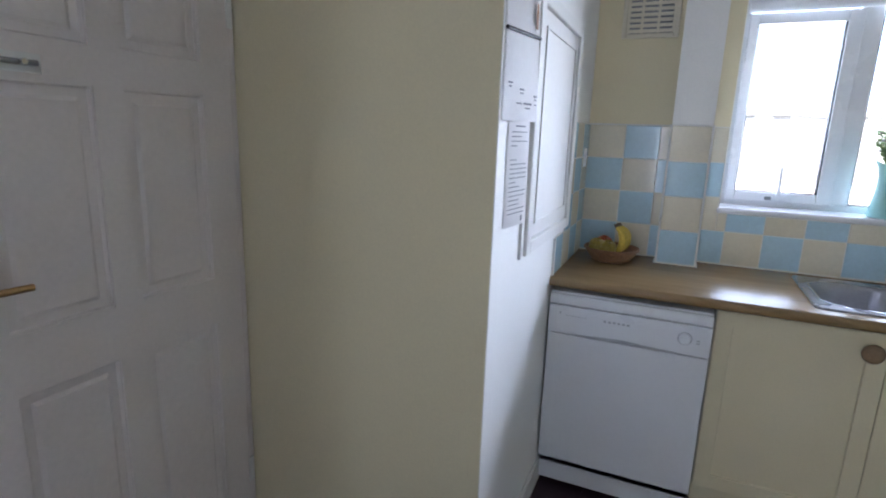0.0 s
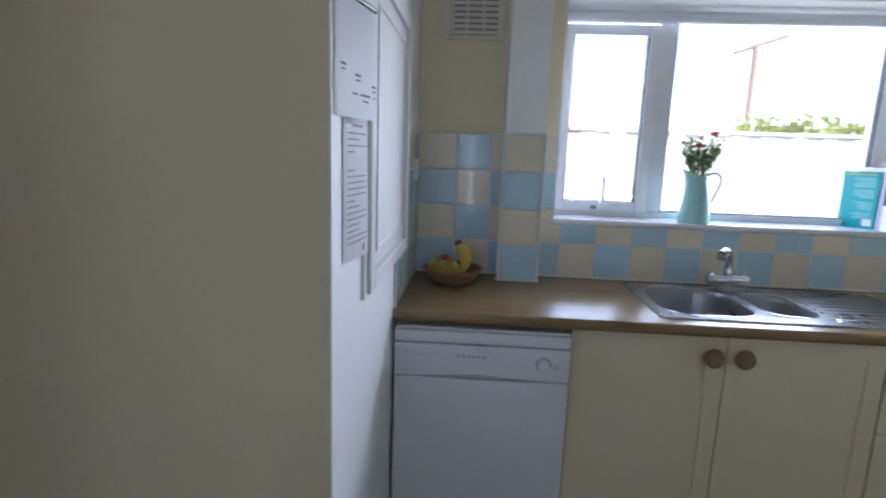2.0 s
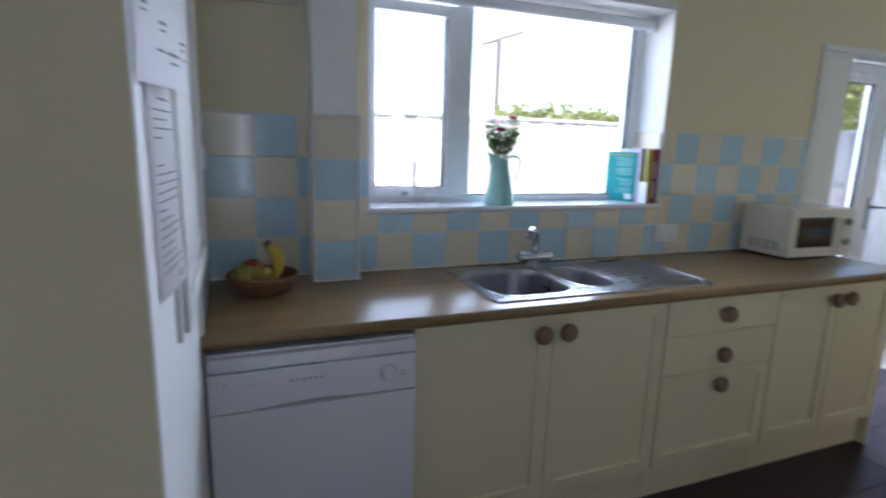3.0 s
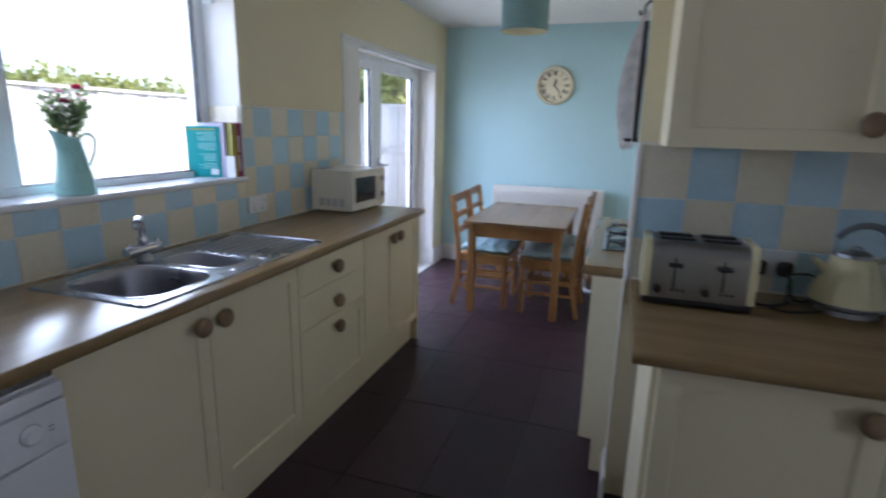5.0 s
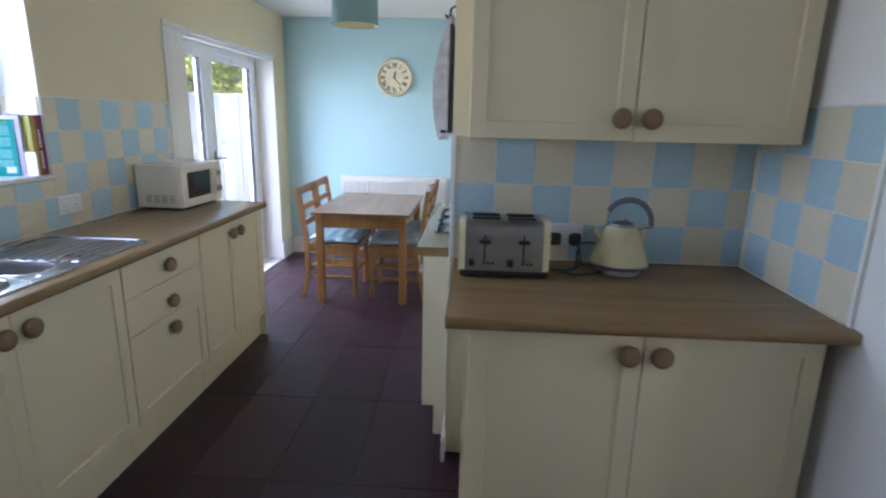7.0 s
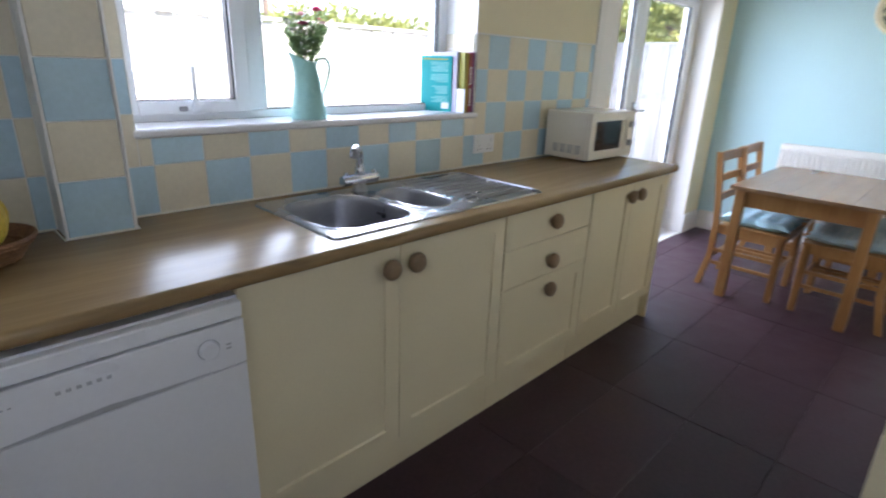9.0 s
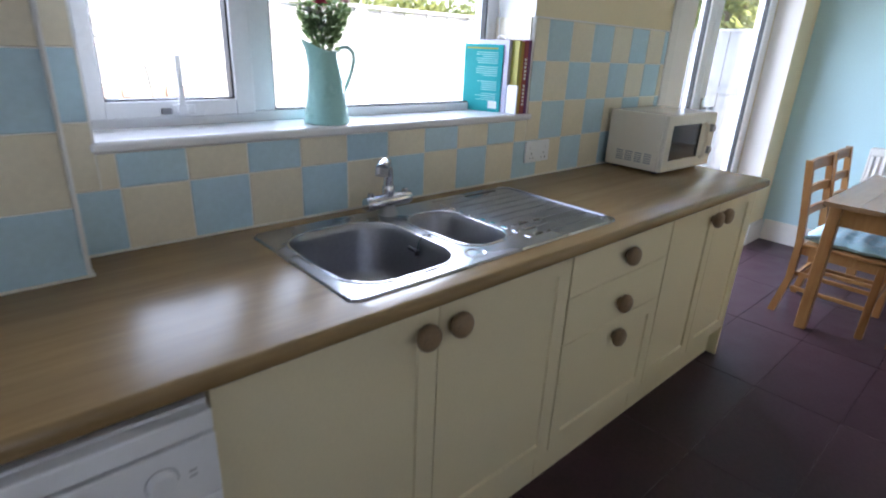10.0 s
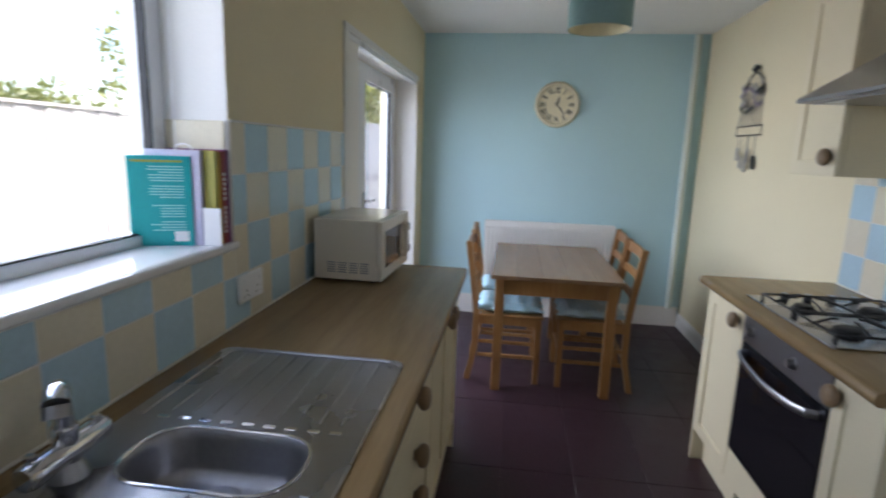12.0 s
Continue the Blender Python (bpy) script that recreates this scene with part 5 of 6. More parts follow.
for i in range(4):
    part("knob", lathe([(0, 0.024), (0.013, 0.024), (0.016, 0.0)], 16), BLACK, hob, at=pose(2.685, 0.80 + i * 0.085, 0.918), smooth=True)

hw = thing("wall_cabinet", "narrow cream wall cabinet beside the cooker hood", "cabinet", "wall units")
part("carcass", boxes((2.648, 2.972, YR + 0.002, 0.946, 1.40, 2.12)), CAB, hw)
front(hw, "door", 0.324, 0.72, pose(2.972, 0.970, 1.40, 0, 0, 180), (0.285, 0.07))
hood = thing("cooker_hood", "stainless steel chimney cooker hood over the hob", "cooker hood")
part("canopy", boxes((2.045, 2.640, YR + 0.002, 1.14, 1.655, 1.669), bevel=0.002), STEEL_D, hood)
bm = bmesh.new()
lo = [bm.verts.new(v) for v in ((2.045, YR + 0.002, 1.669), (2.640, YR + 0.002, 1.669), (2.640, 1.14, 1.669), (2.045, 1.14, 1.669))]
hi = [bm.verts.new(v) for v in ((2.22, YR + 0.002, 1.850), (2.465, YR + 0.002, 1.850), (2.465, 0.90, 1.850), (2.22, 0.90, 1.850))]
bm.faces.new(lo[::-1]), bm.faces.new(hi)
for i in range(4):
    bm.faces.new((lo[i], lo[(i + 1) % 4], hi[(i + 1) % 4], hi[i]))
bmesh.ops.recalc_face_normals(bm, faces=bm.faces)
part("slope", bm, STEEL_D, hood)
part("chimney", boxes((2.22, 2.465, YR + 0.002, 0.90, 1.850, H)), STEEL_D, hood)
part("filter", boxes((2.08, 2.605, YR + 0.05, 1.10, 1.650, 1.655)), STEEL, hood)

# wind chime on the cream wall
wc2 = thing("wind_chime", "dark metal and shell wind chime hung on the cream wall", "wind chime", at=pose(4.21, YR + 0.012, 0))
part("bow", boxes((-0.05, 0.05, 0, 0.012, 2.0, 2.025), (-0.02, 0.02, 0, 0.014, 1.99, 2.035), bevel=0.005), IRON, wc2)
part("frame", tube(arc((0, 0.004, 1.80), 0.155, 10, 170, 16, (1, 0, 0), (0, 0, 1.2)), 0.005, 6), IRON, wc2, smooth=True)
for z in (1.602, 1.660):
    part("bar", tube([(-0.185, 0.005, z), (0.185, 0.005, z)], 0.0042, 6), IRON, wc2)
for x in (-0.182, 0.182):
    part("bar_tie", tube([(x, 0.005, 1.602), (x, 0.005, 1.660)], 0.0025, 6), IRON, wc2)
rng = random.Random(5)
for i in range(15):
    x = -0.14 + 0.02 * i
    part("string", tube([(x, 0.004, 1.93 - abs(x) * 0.5), (x * 1.2 + rng.uniform(-0.01, 0.01), 0.006, 1.66)], 0.0022, 5), SHELL, wc2)
for i in range(26):
    x, z = rng.uniform(-0.16, 0.17), rng.uniform(1.76, 1.93)
    part("shell", lathe([(0.0, -0.03), (0.012, -0.018), (0.016, 0.0), (0.008, 0.02), (0, 0.026)], 8, squash=0.4), (SHELL, LILAC_SHELL, IRON)[i % 3], wc2, at=pose(x * 0.9, 0.012, z, rng.uniform(-30, 30), rng.uniform(-40, 40), 0))
for x, z in ((-0.12, 1.42), (-0.02, 1.46), (0.0, 1.40), (0.07, 1.42), (0.13, 1.47)):
    part("string", tube([(x, 0.005, 1.60), (x, 0.005, z + 0.05)], 0.0015, 5), IRON, wc2)
    part("tag", boxes((x - 0.022, x + 0.022, 0.002, 0.008, z - 0.03, z + 0.055), bevel=0.003), IRON if x < -0.1 else SHELL, wc2)

# ---- dining end ----
def dining_table():
    x0, x1, y0, y1, h = 3.555, 4.70, 1.467, 2.237, 0.735
    ob = thing("dining_table", "stained pine dining table with four square legs", "table")
    n = 5
    for i in range(n):
        a_, b_ = y0 + (y1 - y0) * i / n, y0 + (y1 - y0) * (i + 1) / n
        part("tabletop_board", boxes((x0, x1, a_, b_ - 0.0006, h - 0.024, h), bevel=0.0012), TABLE, ob)
    q = 0.03
    for x in (x0 + q, x1 - q - 0.055):
        for y in (y0 + q, y1 - q - 0.055):
            part("leg", boxes((x, x + 0.055, y, y + 0.055, 0, h - 0.024), bevel=0.004, seg=2), PINE, ob)
    for y in (y0 + q + 0.015, y1 - q - 0.037):
        part("apron", boxes((x0 + q + 0.055, x1 - q - 0.055, y, y + 0.022, h - 0.124, h - 0.024), bevel=0.001), PINE_X, ob)
    for x in (x0 + q + 0.012, x1 - q - 0.034):
        part("apron", boxes((x, x + 0.022, y0 + q + 0.055, y1 - q - 0.055, h - 0.124, h - 0.024), bevel=0.001), PINE, ob)
    return ob


dining_table()


def chair():
    """Ladder-back chair: seat centre at the origin, back towards +y."""
    ob = thing("dining_chair", "stained pine ladder-back dining chair at the table", "chair", "chairs round the table")
    w, d, sh = 0.205, 0.215, 0.44
    for sx in (-1, 1):
        part("front_leg", boxes((sx * w - 0.018, sx * w + 0.018, -d, -d + 0.036, 0, sh - 0.012), bevel=0.003), PINE, ob)
        bm = bmesh.new()
        prof = [(0.045, 0.0), (0.0, 0.22), (0.0, 0.44), (0.018, 0.60), (0.062, 0.90)]
        ring = []
        for off, z in prof:
            ring.append([bm.verts.new((sx * w + a_, d + off - 0.02 + b_, z)) for a_, b_ in ((-0.016, -0.018), (0.016, -0.018), (0.016, 0.018), (-0.016, 0.018))])
        for a_, b_ in zip(ring, ring[1:]):
            for i in range(4):
                bm.faces.new((a_[i], a_[(i + 1) % 4], b_[(i + 1) % 4], b_[i]))
        bm.faces.new(ring[0][::-1]), bm.faces.new(ring[-1])
        bmesh.ops.recalc_face_normals(bm, faces=bm.faces)
        part("back_post", bm, PINE, ob)
        part("side_rail", boxes((sx * w - 0.010, sx * w + 0.010, -d + 0.036, d - 0.038, sh - 0.062, sh - 0.012)), PINE, ob)
        for z in (0.16, 0.25):
            part("stretcher", boxes((sx * w - 0.009, sx * w + 0.009, -d + 0.036, d - 0.036, z, z + 0.022), bevel=0.002), PINE, ob)
    part("seat", boxes((-w - 0.018, w + 0.018, -d - 0.012, d - 0.040, sh - 0.012, sh + 0.004), bevel=0.004, seg=2), PINE_X, ob)
    part("front_rail", boxes((-w + 0.018, w - 0.018, -d + 0.008, -d + 0.028, sh - 0.062, sh - 0.012)), PINE_X, ob)
    part("back_stretcher", boxes((-w + 0.016, w - 0.016, d - 0.03, d - 0.012, 0.20, 0.225), bevel=0.002), PINE_X, ob)
    part("front_stretcher", boxes((-w + 0.018, w - 0.018, -d + 0.010, -d + 0.026, 0.20, 0.225), bevel=0.002), PINE_X, ob)
    for z, o, hh in ((0.835, 0.052, 0.062), (0.705, 0.034, 0.045), (0.58, 0.016, 0.045)):
        bm = bmesh.new()
        m_ = 8
        for i in range(m_):
            t0, t1 = -1 + 2 * i / m_, -1 + 2 * (i + 1) / m_
            y0_, y1_ = d + o - 0.026 + 0.012 * (1 - t0 * t0), d + o - 0.026 + 0.012 * (1 - t1 * t1)
            vs = [bm.verts.new(v) for v in ((t0 * (w - 0.014), y0_, z), (t1 * (w - 0.014), y1_, z), (t1 * (w - 0.014), y1_ + 0.016, z), (t0 * (w - 0.014), y0_ + 0.016, z))]
            us = [bm.verts.new(v.co + Vector((0, 0.004, hh))) for v in vs]
            for a_, b_, c_, e_ in ((vs[0], vs[1], us[1], us[0]), (vs[2], vs[3], us[3], us[2]), (us[0], us[1], us[2], us[3]), (vs[3], vs[2], vs[1], vs[0])):
                bm.faces.new((a_, b_, c_, e_))
        part("back_slat", bm, PINE_X, ob)
    return ob


def cushion(label, mat, dots):
    """A tufted square pad with rounded sides."""
    ob = thing("seat_cushion", label, "cushion", "chair cushions")
    s, n = 0.20, 28
    bm = bmesh.new()

    def surf(u_, v_, up):
        e = (1 - abs(u_) ** 5) * (1 - abs(v_) ** 5)
        tuft = 0.0
        for tx in (-0.5, 0.0, 0.5):
            for ty in (-0.5, 0.0, 0.5):
                tuft += math.exp(-((u_ - tx) ** 2 + (v_ - ty) ** 2) / 0.018)
        edge = 1 - 0.06 * math.cos(u_ * 9) * abs(v_) ** 6 - 0.06 * math.cos(v_ * 9) * abs(u_) ** 6
        return Vector((u_ * s * edge, v_ * s * edge, 0.030 + up * (0.034 * max(0, e) ** 0.5 - 0.027 * tuft * max(0, e))))
    for up in (1, -1):
        g = {}
        for i in range(n + 1):
            for j in range(n + 1):
                p = surf(-1 + 2 * i / n, -1 + 2 * j / n, up)
                if up < 0:
                    p.z = max(p.z, 0.0)
                g[i, j] = bm.verts.new(p)
        for i in range(n):
            for j in range(n):
                q = (g[i, j], g[i + 1, j], g[i + 1, j + 1], g[i, j + 1])
                bm.faces.new(q if up > 0 else q[::-1])
    bmesh.ops.remove_doubles(bm, verts=bm.verts, dist=0.0008)
    part("pad", bm, mat, ob, smooth=True)
    rng = random.Random(3)
    if dots:
        b2 = bmesh.new()
        for i in range(-5, 6):
            for j in range(-5, 6):
                u_, v_ = i / 5.6 + (0.09 if j % 2 else 0), j / 5.6
                if abs(u_) < 0.94:
                    p = surf(u_, v_, 1)
                    m_ = Matrix.Translation(p + Vector((0, 0, 0.0012)))
                    bmesh.ops.create_circle(b2, cap_ends=True, segments=8, radius=0.0055, matrix=m_)
        part("dots", b2, PETAL_W, ob, "white printed dots")["kind"] = "stuff"
    for x in (-0.16, 0.16):
        part("tie", tube([(x, 0.19, 0.03), (x * 1.1, 0.205, 0.02), (x * 1.15, 0.21, -0.03)], 0.004, 6), mat, ob)
    return ob


ch = chair()
cu = cushion("light blue dotted tufted seat cushion", CUSHION, True)
cu2 = cushion("grey blue dotted seat cushion", CUSHION2, True)
spots = [(3.935, 2.128, 0), (4.43, 2.14, 2), (3.925, 1.595, 180), (4.40, 1.59, 178)]
for i, (x, y, r) in enumerate(spots):
    m = pose(x, y, 0, 0, 0, r)
    c = pose(x, y, 0.4445, 0, 0, r) @ pose(0, -0.015, 0)
    if i == 0:
        ch.matrix_basis, cu.matrix_basis = m, c
    else:
        copy_thing(ch, m)
        if i == 2:
            cu2.matrix_basis = c
        else:
            copy_thing(cu if i == 1 else cu2, c)

rad = thing("radiator", "white ribbed panel radiator under the clock", "radiator")
ry0, ry1, rz0, rz1 = 1.275, 2.352, 0.27, 0.862
part("back_panel", boxes((XE - 0.075, XE - 0.06, ry0 + 0.005, ry1 - 0.005, rz0 + 0.01, rz1 - 0.012)), GLOSS_WHITE, rad)
part("front_panel", boxes((XE - 0.098, XE - 0.09, ry0, ry1, rz0, rz1 - 0.008), bevel=0.003), GLOSS_WHITE, rad)
nr = 30
bm = boxes((XE - 0.110, XE - 0.098, ry0, ry1, rz1 - 0.045, rz1 - 0.012), (XE - 0.110, XE - 0.098, ry0, ry1, rz0, rz0 + 0.035), bevel=0.003)
part("seam", bm, GLOSS_WHITE, rad)
for i in range(nr):
    y = ry0 + 0.018 + i * (ry1 - ry0 - 0.036) / (nr - 1)
    part("rib", boxes((XE - 0.120, XE - 0.097, y - 0.0115, y + 0.0115, rz0 + 0.045, rz1 - 0.055), bevel=0.006, seg=2), GLOSS_WHITE, rad)
part("top_grille", boxes((XE - 0.112, XE - 0.05, ry0 - 0.003, ry1 + 0.003, rz1 - 0.01, rz1), bevel=0.003), GLOSS_WHITE, rad)
for y in (ry0 - 0.012, ry1):
    part("side", boxes((XE - 0.110, XE - 0.05, y, y + 0.012, rz0 + 0.01, rz1 - 0.005), bevel=0.002), GLOSS_WHITE, rad)
for y in (ry0 + 0.15, ry1 - 0.15):
    part("bracket", boxes((XE - 0.062, XE, y, y + 0.03, rz0 + 0.08, rz1 - 0.08)), GLOSS_WHITE, rad)
for y in (ry0 - 0.03, ry1 + 0.03):
    part("pipe", tube([(XE - 0.07, y, 0.0), (XE - 0.07, y, rz0 + 0.04), (XE - 0.07, y + (0.03 if y < 1.5 else -0.03), rz0 + 0.045)], 0.0075, 8), GLOSS_WHITE, rad, smooth=True)

clock = thing("wall_clock", "round cream wall clock with black Roman numerals", "clock", at=pose(XE - 0.001, 1.814, 1.846, 90, 0, -90))
part("rim", lathe([(0.0, 0.0), (0.184, 0.0), (0.186, 0.02), (0.180, 0.036), (0.168, 0.043), (0.158, 0.040), (0.152, 0.030), (0.150, 0.022)], 56), CLOCK_RIM, clock, smooth=True)
part("face", lathe([(0.0, 0.0235), (0.151, 0.0235), (0.151, 0.015)], 56), CLOCK_FACE, clock)
for i, s in enumerate(("XII", "I", "II", "III", "IIII", "V", "VI", "VII", "VIII", "IX", "X", "XI")):
    a_ = radians(90 - 30 * i)
    words("numeral", s, 0.056, BLACK, clock, pose(0.114 * math.cos(a_), 0.114 * math.sin(a_), 0.0242, 0, 0, -30 * i) @ Matrix.Diagonal((0.66, 1.1, 1, 1)), 0.0008)
part("minute_track", lathe([(0.143, 0.0240), (0.1445, 0.0240)], 56), BLACK, clock)
part("hour_hand", prism([(-0.006, -0.015), (0.006, -0.015), (0.008, 0.05), (0.0, 0.07), (-0.008, 0.05)], 0.001), BLACK, clock, at=pose(0, 0, 0.027, 0, 0, -12) @ pose(0, 0, 0, -90, 0, 0))
part("minute_hand", prism([(-0.004, -0.02), (0.004, -0.02), (0.005, 0.08), (0.0, 0.11), (-0.005, 0.08)], 0.001), BLACK, clock, at=pose(0, 0, 0.029, 0, 0, -141) @ pose(0, 0, 0, -90, 0, 0))
part("boss", lathe([(0.0, 0.034), (0.008, 0.033), (0.009, 0.024)], 16), BLACK, clock)

lamp = thing("pendant_lamp", "teal fabric drum pendant lampshade with cream lining", "lamp", at=pose(3.2, 1.78, 2.022))
part("shade", lathe([(0.143, 0.0), (0.146, 0.0), (0.146, 0.22), (0.143, 0.22)], 48), TEAL_SHADE, lamp, smooth=True)
part("lining", lathe([(0.1425, 0.001), (0.1425, 0.219)], 48), SHADE_IN, lamp, smooth=True)
part("spider", tube([(-0.142, 0, 0.19), (0.142, 0, 0.19)], 0.002, 6), CHROME, lamp)
part("bulb", lathe([(0.0, 0.09), (0.02, 0.095), (0.03, 0.12), (0.024, 0.15), (0.014, 0.165), (0.014, 0.19)], 16), PAPER, lamp, smooth=True)
part("cord", tube([(0, 0, 0.19), (0, 0, H - 2.022 - 0.02)], 0.003, 6), UPVC, lamp)
part("ceiling_rose", lathe([(0.0, -0.03), (0.03, -0.028), (0.045, -0.001), (0.0, -0.001)], 24), UPVC, lamp, at=pose(0, 0, H - 2.022), smooth=True)

# ---- garden ----
ground = structure("ground", boxes((-60, 60, W + WT, 90, -0.3, -0.02)), PAVING, "pale paved ground outside")
fence = thing("fence", "weathered grey close-boarded garden fence", "fence")
FB = mesh_of("board", boxes((-0.07, 0.07, -0.008, 0.008, 0, 1.72), bevel=0.002), FENCE)
rng = random.Random(2)
for i in range(88):
    x = -5.0 + i * 0.142
    shared("board", FB, fence, pose(x, 6.05 + 0.012 * (i % 2), -0.02 + rng.uniform(-0.012, 0.012), 0, 0, rng.uniform(-0.5, 0.5)))
part("rail", boxes((-5.0, 7.45, 6.07, 6.11, 0.35, 0.42), (-5.0, 7.45, 6.07, 6.11, 1.35, 1.42)), FENCE, fence)
part("cap", boxes((-5.05, 7.45, 6.025, 6.09, 1.70, 1.73)), FENCE, fence)
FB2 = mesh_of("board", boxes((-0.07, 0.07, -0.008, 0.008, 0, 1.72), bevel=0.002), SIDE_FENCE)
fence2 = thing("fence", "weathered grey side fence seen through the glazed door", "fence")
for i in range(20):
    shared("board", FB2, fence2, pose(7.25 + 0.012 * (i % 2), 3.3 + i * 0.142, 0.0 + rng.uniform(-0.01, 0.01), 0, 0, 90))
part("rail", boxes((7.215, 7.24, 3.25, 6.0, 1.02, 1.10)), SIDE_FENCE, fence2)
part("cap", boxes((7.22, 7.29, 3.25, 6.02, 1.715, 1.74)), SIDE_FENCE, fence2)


def foliage(name, label, clumps, count, size, mat, seed):
    rng = random.Random(seed)
    bm = bmesh.new()
    for k in range(count):
        cx, cy, cz, r = clumps[rng.randrange(len(clumps))]
        d = Vector((rng.gauss(0, 1), rng.gauss(0, 1), rng.gauss(0, 1))).normalized()
        c = Vector((cx, cy, cz)) + d * r * rng.uniform(0.55, 1.0)
        leaf_quad(bm, c, d + Vector((rng.uniform(-0.6, 0.6), rng.uniform(-0.6, 0.6), rng.uniform(-0.6, 0.6))), size * rng.uniform(0.6, 1.3), rng, 0.4)
    return bm


rng = random.Random(21)
cl = [(rng.uniform(2.9, 5.8), rng.uniform(6.4, 6.9), rng.uniform(1.4, 1.74), rng.uniform(0.12, 0.26)) for _ in range(46)]
hedge = thing("hedge", "sunlit yellow green hedge behind the fence", "hedge", kind="stuff")
part("leaves", foliage("leaves", "", cl, 9000, 0.06, HEDGE, 1), HEDGE, hedge)
part("stems", tube([(5.5, 6.6, -0.02), (5.4, 6.6, 1.3)], 0.02, 6, tube([(4.5, 6.6, -0.02), (4.4, 6.6, 1.3)], 0.02, 6, tube([(3.3, 6.6, -0.02), (3.2, 6.6, 1.3)], 0.02, 6))), BARK, hedge)
for k, (tx, ty) in enumerate(((9.2, 5.2), (11.5, 4.4), (9.6, 7.0))):
    tree = thing("tree", "leafy green garden tree beyond the side fence", "tree", "garden trees")
    cl = [(max(8.1, tx + rng.gauss(0, 0.9)), ty + rng.gauss(0, 0.9), min(2.9, max(2.0, 2.6 + rng.gauss(0, 0.7))), rng.uniform(0.25, 0.5)) for _ in range(34)]
    part("crown", foliage("crown", "", cl, 7000, 0.11, HEDGE, 30 + k), HEDGE, tree)
    tr = bmesh.new()
    tube([(tx, ty, -0.02), (tx + 0.05, ty, 1.2), (tx, ty + 0.05, 2.2)], [0.11, 0.09, 0.05], 8, tr)
    for q in range(6):
        c = cl[q]
        tube([(tx + 0.02, ty, 1.4 + 0.1 * q), ((tx + c[0]) / 2, (ty + c[1]) / 2, 2.0), c[:3]], [0.035, 0.025, 0.01], 6, tr)
    part("trunk", tr, BARK, tree)

gw = thing("garden_wall", "low pale brick garden wall outside the window", "garden wall")
part("core", boxes((-1.6, 1.55, 5.02, 5.10, -0.02, 1.14)), GROUT, gw)
BM = mesh_of("brick", boxes((-0.105, 0.105, -0.03, 0.0, 0, 0.062), bevel=0.004), BRICK)
for r in range(6):
    for i in range(14):
        x = -1.49 + i * 0.225 + (0.11 if r % 2 else 0)
        if x < 1.5:
            shared("brick", BM, gw, pose(x, 5.02 + rng.uniform(-0.006, 0.004), 0.68 + r * 0.076))
rail_out = tagged(part("handrail", tube([(0.3, 4.5, 1.72), (0.763, 4.5, 1.415), (0.90, 4.5, 1.325), (1.0, 4.5, 1.26), (1.05, 4.52, 0.9), (1.05, 4.52, -0.02)], 0.008, 8), STEEL_D), "dark metal handrail outside the window", "handrail")
post = thing("utility_pole", "wooden pole beyond the fence, bleached by the light", "pole")
part("shaft", tube([(4.6, 10.0, -0.02), (4.6, 10.0, 3.35)], 0.06, 8), BARK, post)
part("arm", tube([(4.25, 10.0, 3.2), (5.1, 10.0, 3.5)], 0.035, 6), BARK, post)

# ---- wall tiles ----
TP = 0.150
_tiles = {}


def tile_mesh(w, h, blue):
    key = (round(w, 3), round(h, 3), blue)
    if key not in _tiles:
        g = 0.0016
        _tiles[key] = mesh_of("tile", boxes((g, w - g, -0.0055, 0, g, h - g), bevel=0.0015), TILE_B if blue else TILE_C)
    return _tiles[key]


def tile(parent, at, w, h, blue):
    if w > 0.012 and h > 0.012:
        shared("tile", tile_mesh(w, h, blue), parent, at)


Z0 = 0.9105
# window wall, left of the pipe boxing
structure("grout_bed", boxes((XB + 0.006, 0.272, W - 0.006, W, Z0, 1.513), (0.432, OX0, W - 0.006, W, Z0, 1.513), (OX0, OX1, W - 0.006, W, Z0, 1.141), (OX1, 2.978, W - 0.006, W, Z0, 1.515)), GROUT, "white grout bed of the wall tiles")
for r in range(4):
    for x0, x1, k in ((XB + 0.008, 0.077, 0), (0.077, 0.227, 1), (0.227, 0.270, 2)):
        tile(wall_window, pose(x0, W - 0.002, Z0 + r * TP), x1 - x0, TP, (k + r) % 2 == 0)
for r in range(4):
    tile(column, pose(0.2745, 2.824, Z0 + r * TP), 0.155, TP, r % 2 == 0)
for k in range(-1, 17):
    for r in range(4):
        x0, x1 = max(0.434, 0.537 + k * TP), min(2.978, 0.537 + (k + 1) * TP)
        z0, z1 = Z0 + r * TP, Z0 + (r + 1) * TP
        blue = (k + r) % 2 == 1
        top = min(z1, 1.141)
        spans = [(x0, x1, z0, z1)]
        if z1 > 1.141 and x1 > OX0 and x0 < OX1:
            spans = [(max(x0, OX0), min(x1, OX1), z0, top)]
            if x0 < OX0:
                spans.append((x0, OX0, z0, z1))
            if x1 > OX1:
                spans.append((OX1, x1, z0, z1))
        for a_, b_, c_, d_ in spans:
            tile(wall_window, pose(a_, W - 0.002, c_), b_ - a_, d_ - c_, blue)
structure("tile_trim", boxes((OX1 + 0.001, 2.976, W - 0.010, W, 1.511, 1.516), (2.973, 2.980, W - 0.010, W, 0.911, 1.511), (XB + 0.003, 0.268, W - 0.010, W, 1.511, 1.516)), GLOSS_WHITE, "white tile edge trim")
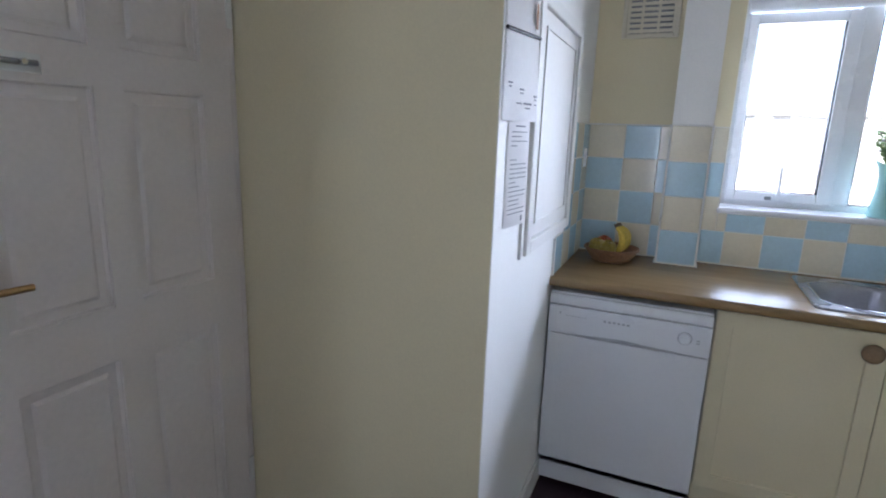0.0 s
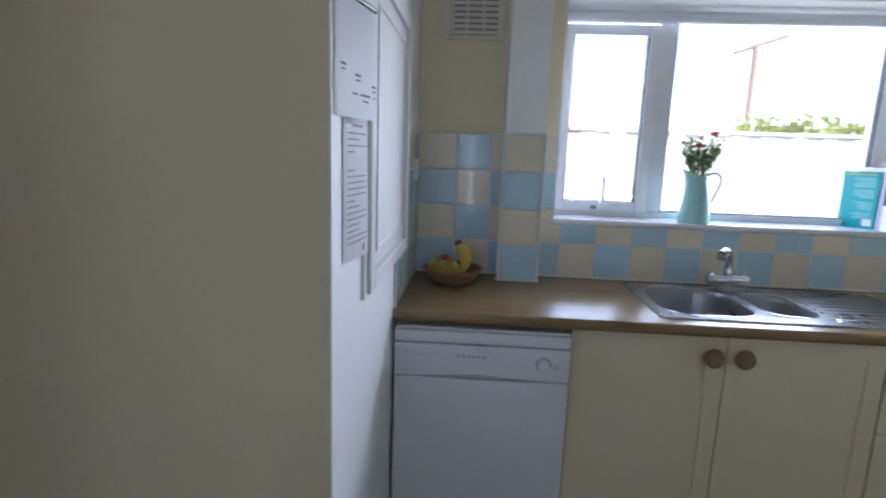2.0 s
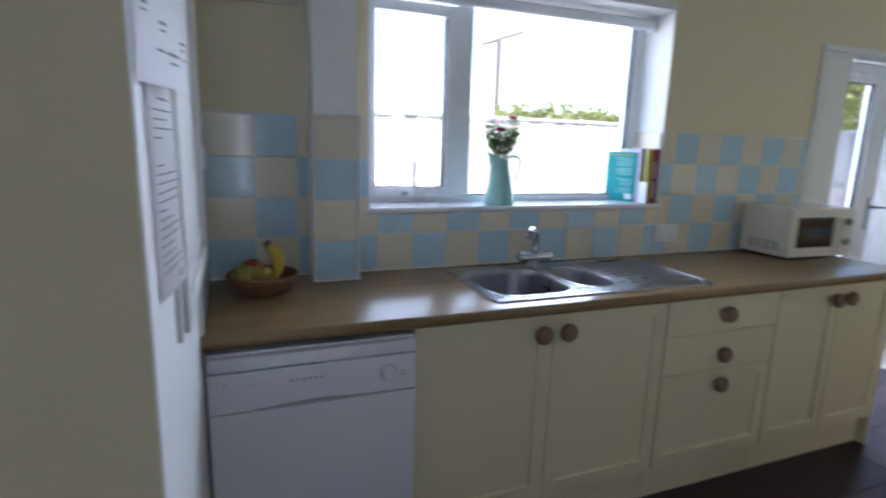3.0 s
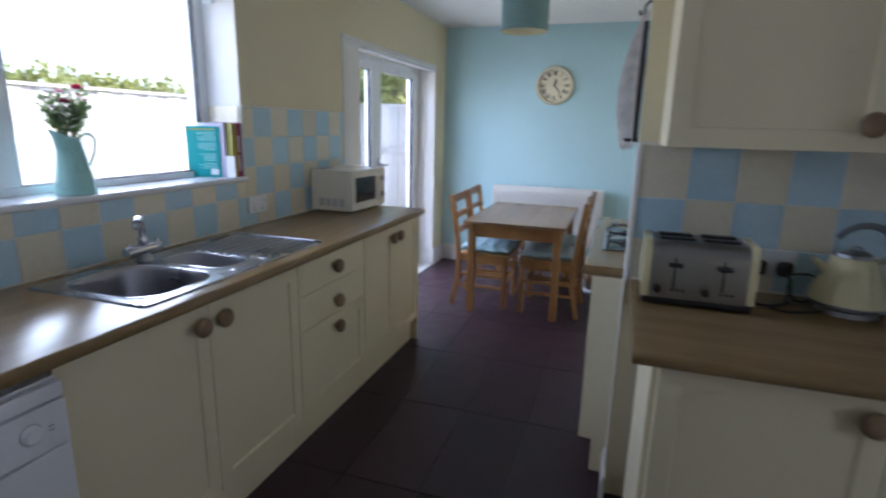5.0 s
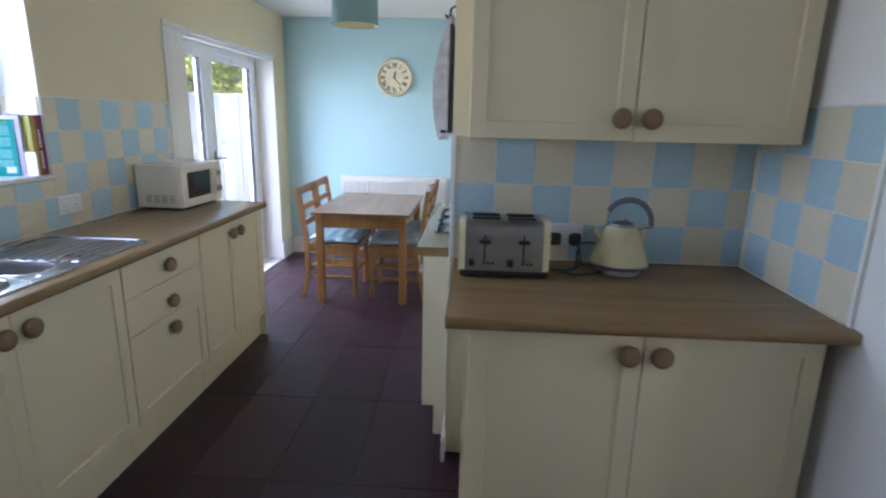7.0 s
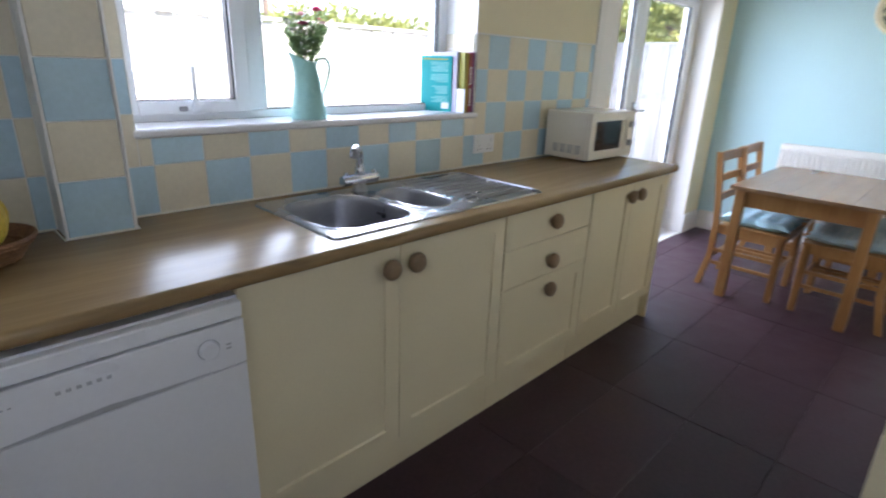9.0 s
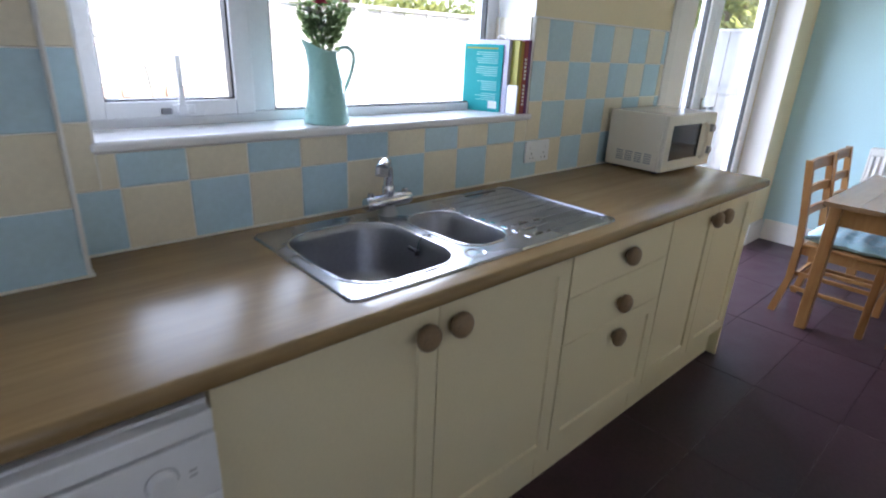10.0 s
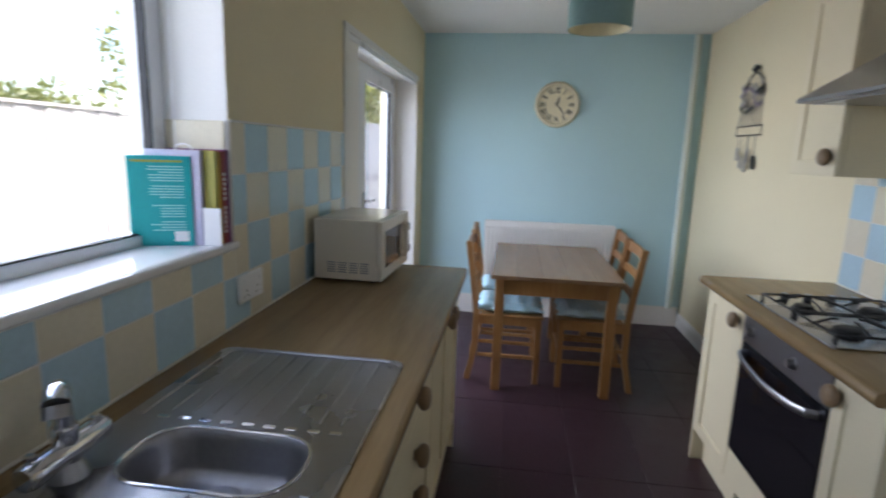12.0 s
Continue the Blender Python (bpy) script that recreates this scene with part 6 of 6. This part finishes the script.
# cupboard side: one row under the hatch, four rows beyond it
structure("grout_bed_cupboard", boxes((XB + 0.003, XB + 0.007, 2.345, 2.529, Z0, Z0 + TP), (XB + 0.003, XB + 0.007, 2.529, W - 0.006, Z0, 1.513)), GROUT, "white grout bed of the tiles beside the hatch")
for k in range(4):
    for r in range(4):
        y0, y1 = max(2.347 if r == 0 else 2.531, W - 0.008 - (k + 1) * TP), W - 0.008 - k * TP
        tile(wall_block, pose(XB + 0.005, y0, Z0 + r * TP, 0, 0, 90), y1 - y0, TP, (k + r) % 2 == 1)
structure("tile_trim_cupboard", boxes((XB + 0.003, XB + 0.013, 2.338, 2.345, Z0 + 0.001, Z0 + TP), bevel=0.001), GLOSS_WHITE, "white tile edge trim under the hatch")
# reveal tiles beside the books
for r in range(2):
    tile(wall_window, pose(OX1 - 0.005, W + 0.195, 1.163 + r * 0.175, 0, 0, -90), 0.19, 0.175, False)
# niche back wall: rows run along y
structure("grout_bed_niche", boxes((XN - 0.006, XN, YS, YP - 0.002, Z0, 1.40), (1.055, XN - 0.006, YS, YS + 0.006, Z0, 1.515)), GROUT, "white grout bed of the niche tiles")
ys = [1.075, 0.909, 0.759, 0.609, 0.459, 0.309, 0.159, 0.009, -0.068]
for k in range(8):
    for r in range(4):
        h = TP if r < 2 else 0.182
        if r == 3:
            continue
        tile(wall_niche, pose(XN - 0.002, ys[k], Z0 + r * TP, 0, 0, -90), ys[k] - ys[k + 1], h, (k + r) % 2 == 1)
for k in range(5):
    x0, x1 = 1.062 + k * TP, min(1.062 + (k + 1) * TP, XN - 0.010)
    for r in range(4):
        tile(wall_near, pose(x1, YS + 0.002, Z0 + r * TP, 0, 0, 180), x1 - x0, TP, (k + r) % 2 == 1)
structure("tile_trim_niche", boxes((1.047, 1.061, YS, YS + 0.012, 0.87, 1.52), (1.061, XN - 0.008, YS, YS + 0.011, 1.512, 1.518), bevel=0.001), GLOSS_WHITE, "white tile edge trim on the side wall")
# hob wall
structure("grout_bed_hob", boxes((XN + 0.132, 3.062, YR, YR + 0.006, Z0, 1.40)), GROUT, "white grout bed of the hob tiles")
for k in range(9):
    x1, x0 = 3.060 - k * TP, max(XN + 0.135, 3.060 - (k + 1) * TP)
    for r in range(4):
        h = TP if r < 3 else 0.036
        tile(wall_hob, pose(x1, YR + 0.002, Z0 + r * TP, 0, 0, 180), x1 - x0, h, (k + r) % 2 == 0)

# ---- floor tiles ----
FM = {}
for i in range(-3, 8):
    for j in range(-1, 10):
        x0, x1 = max(XD, 2.775 - 0.667 * 3 + (i - 1) * 0.667), min(XE, 2.775 - 0.667 * 3 + i * 0.667)
        y0, y1 = max(YS, 2.12 - 0.333 * 6 + (j - 1) * 0.333), min(W, 2.12 - 0.333 * 6 + j * 0.333)
        y0 = max(y0, YR) if x0 > XN + 0.1 else y0
        if x1 - x0 < 0.02 or y1 - y0 < 0.02:
            continue
        key = (round(x1 - x0, 3), round(y1 - y0, 3))
        if key not in FM:
            FM[key] = mesh_of("floor_tile", boxes((0.0015, key[0] - 0.0015, 0.0015, key[1] - 0.0015, -0.006, 0.0), bevel=0.0012), FLOOR_T)
        shared("floor_tile", FM[key], floor, pose(x0, y0, 0))
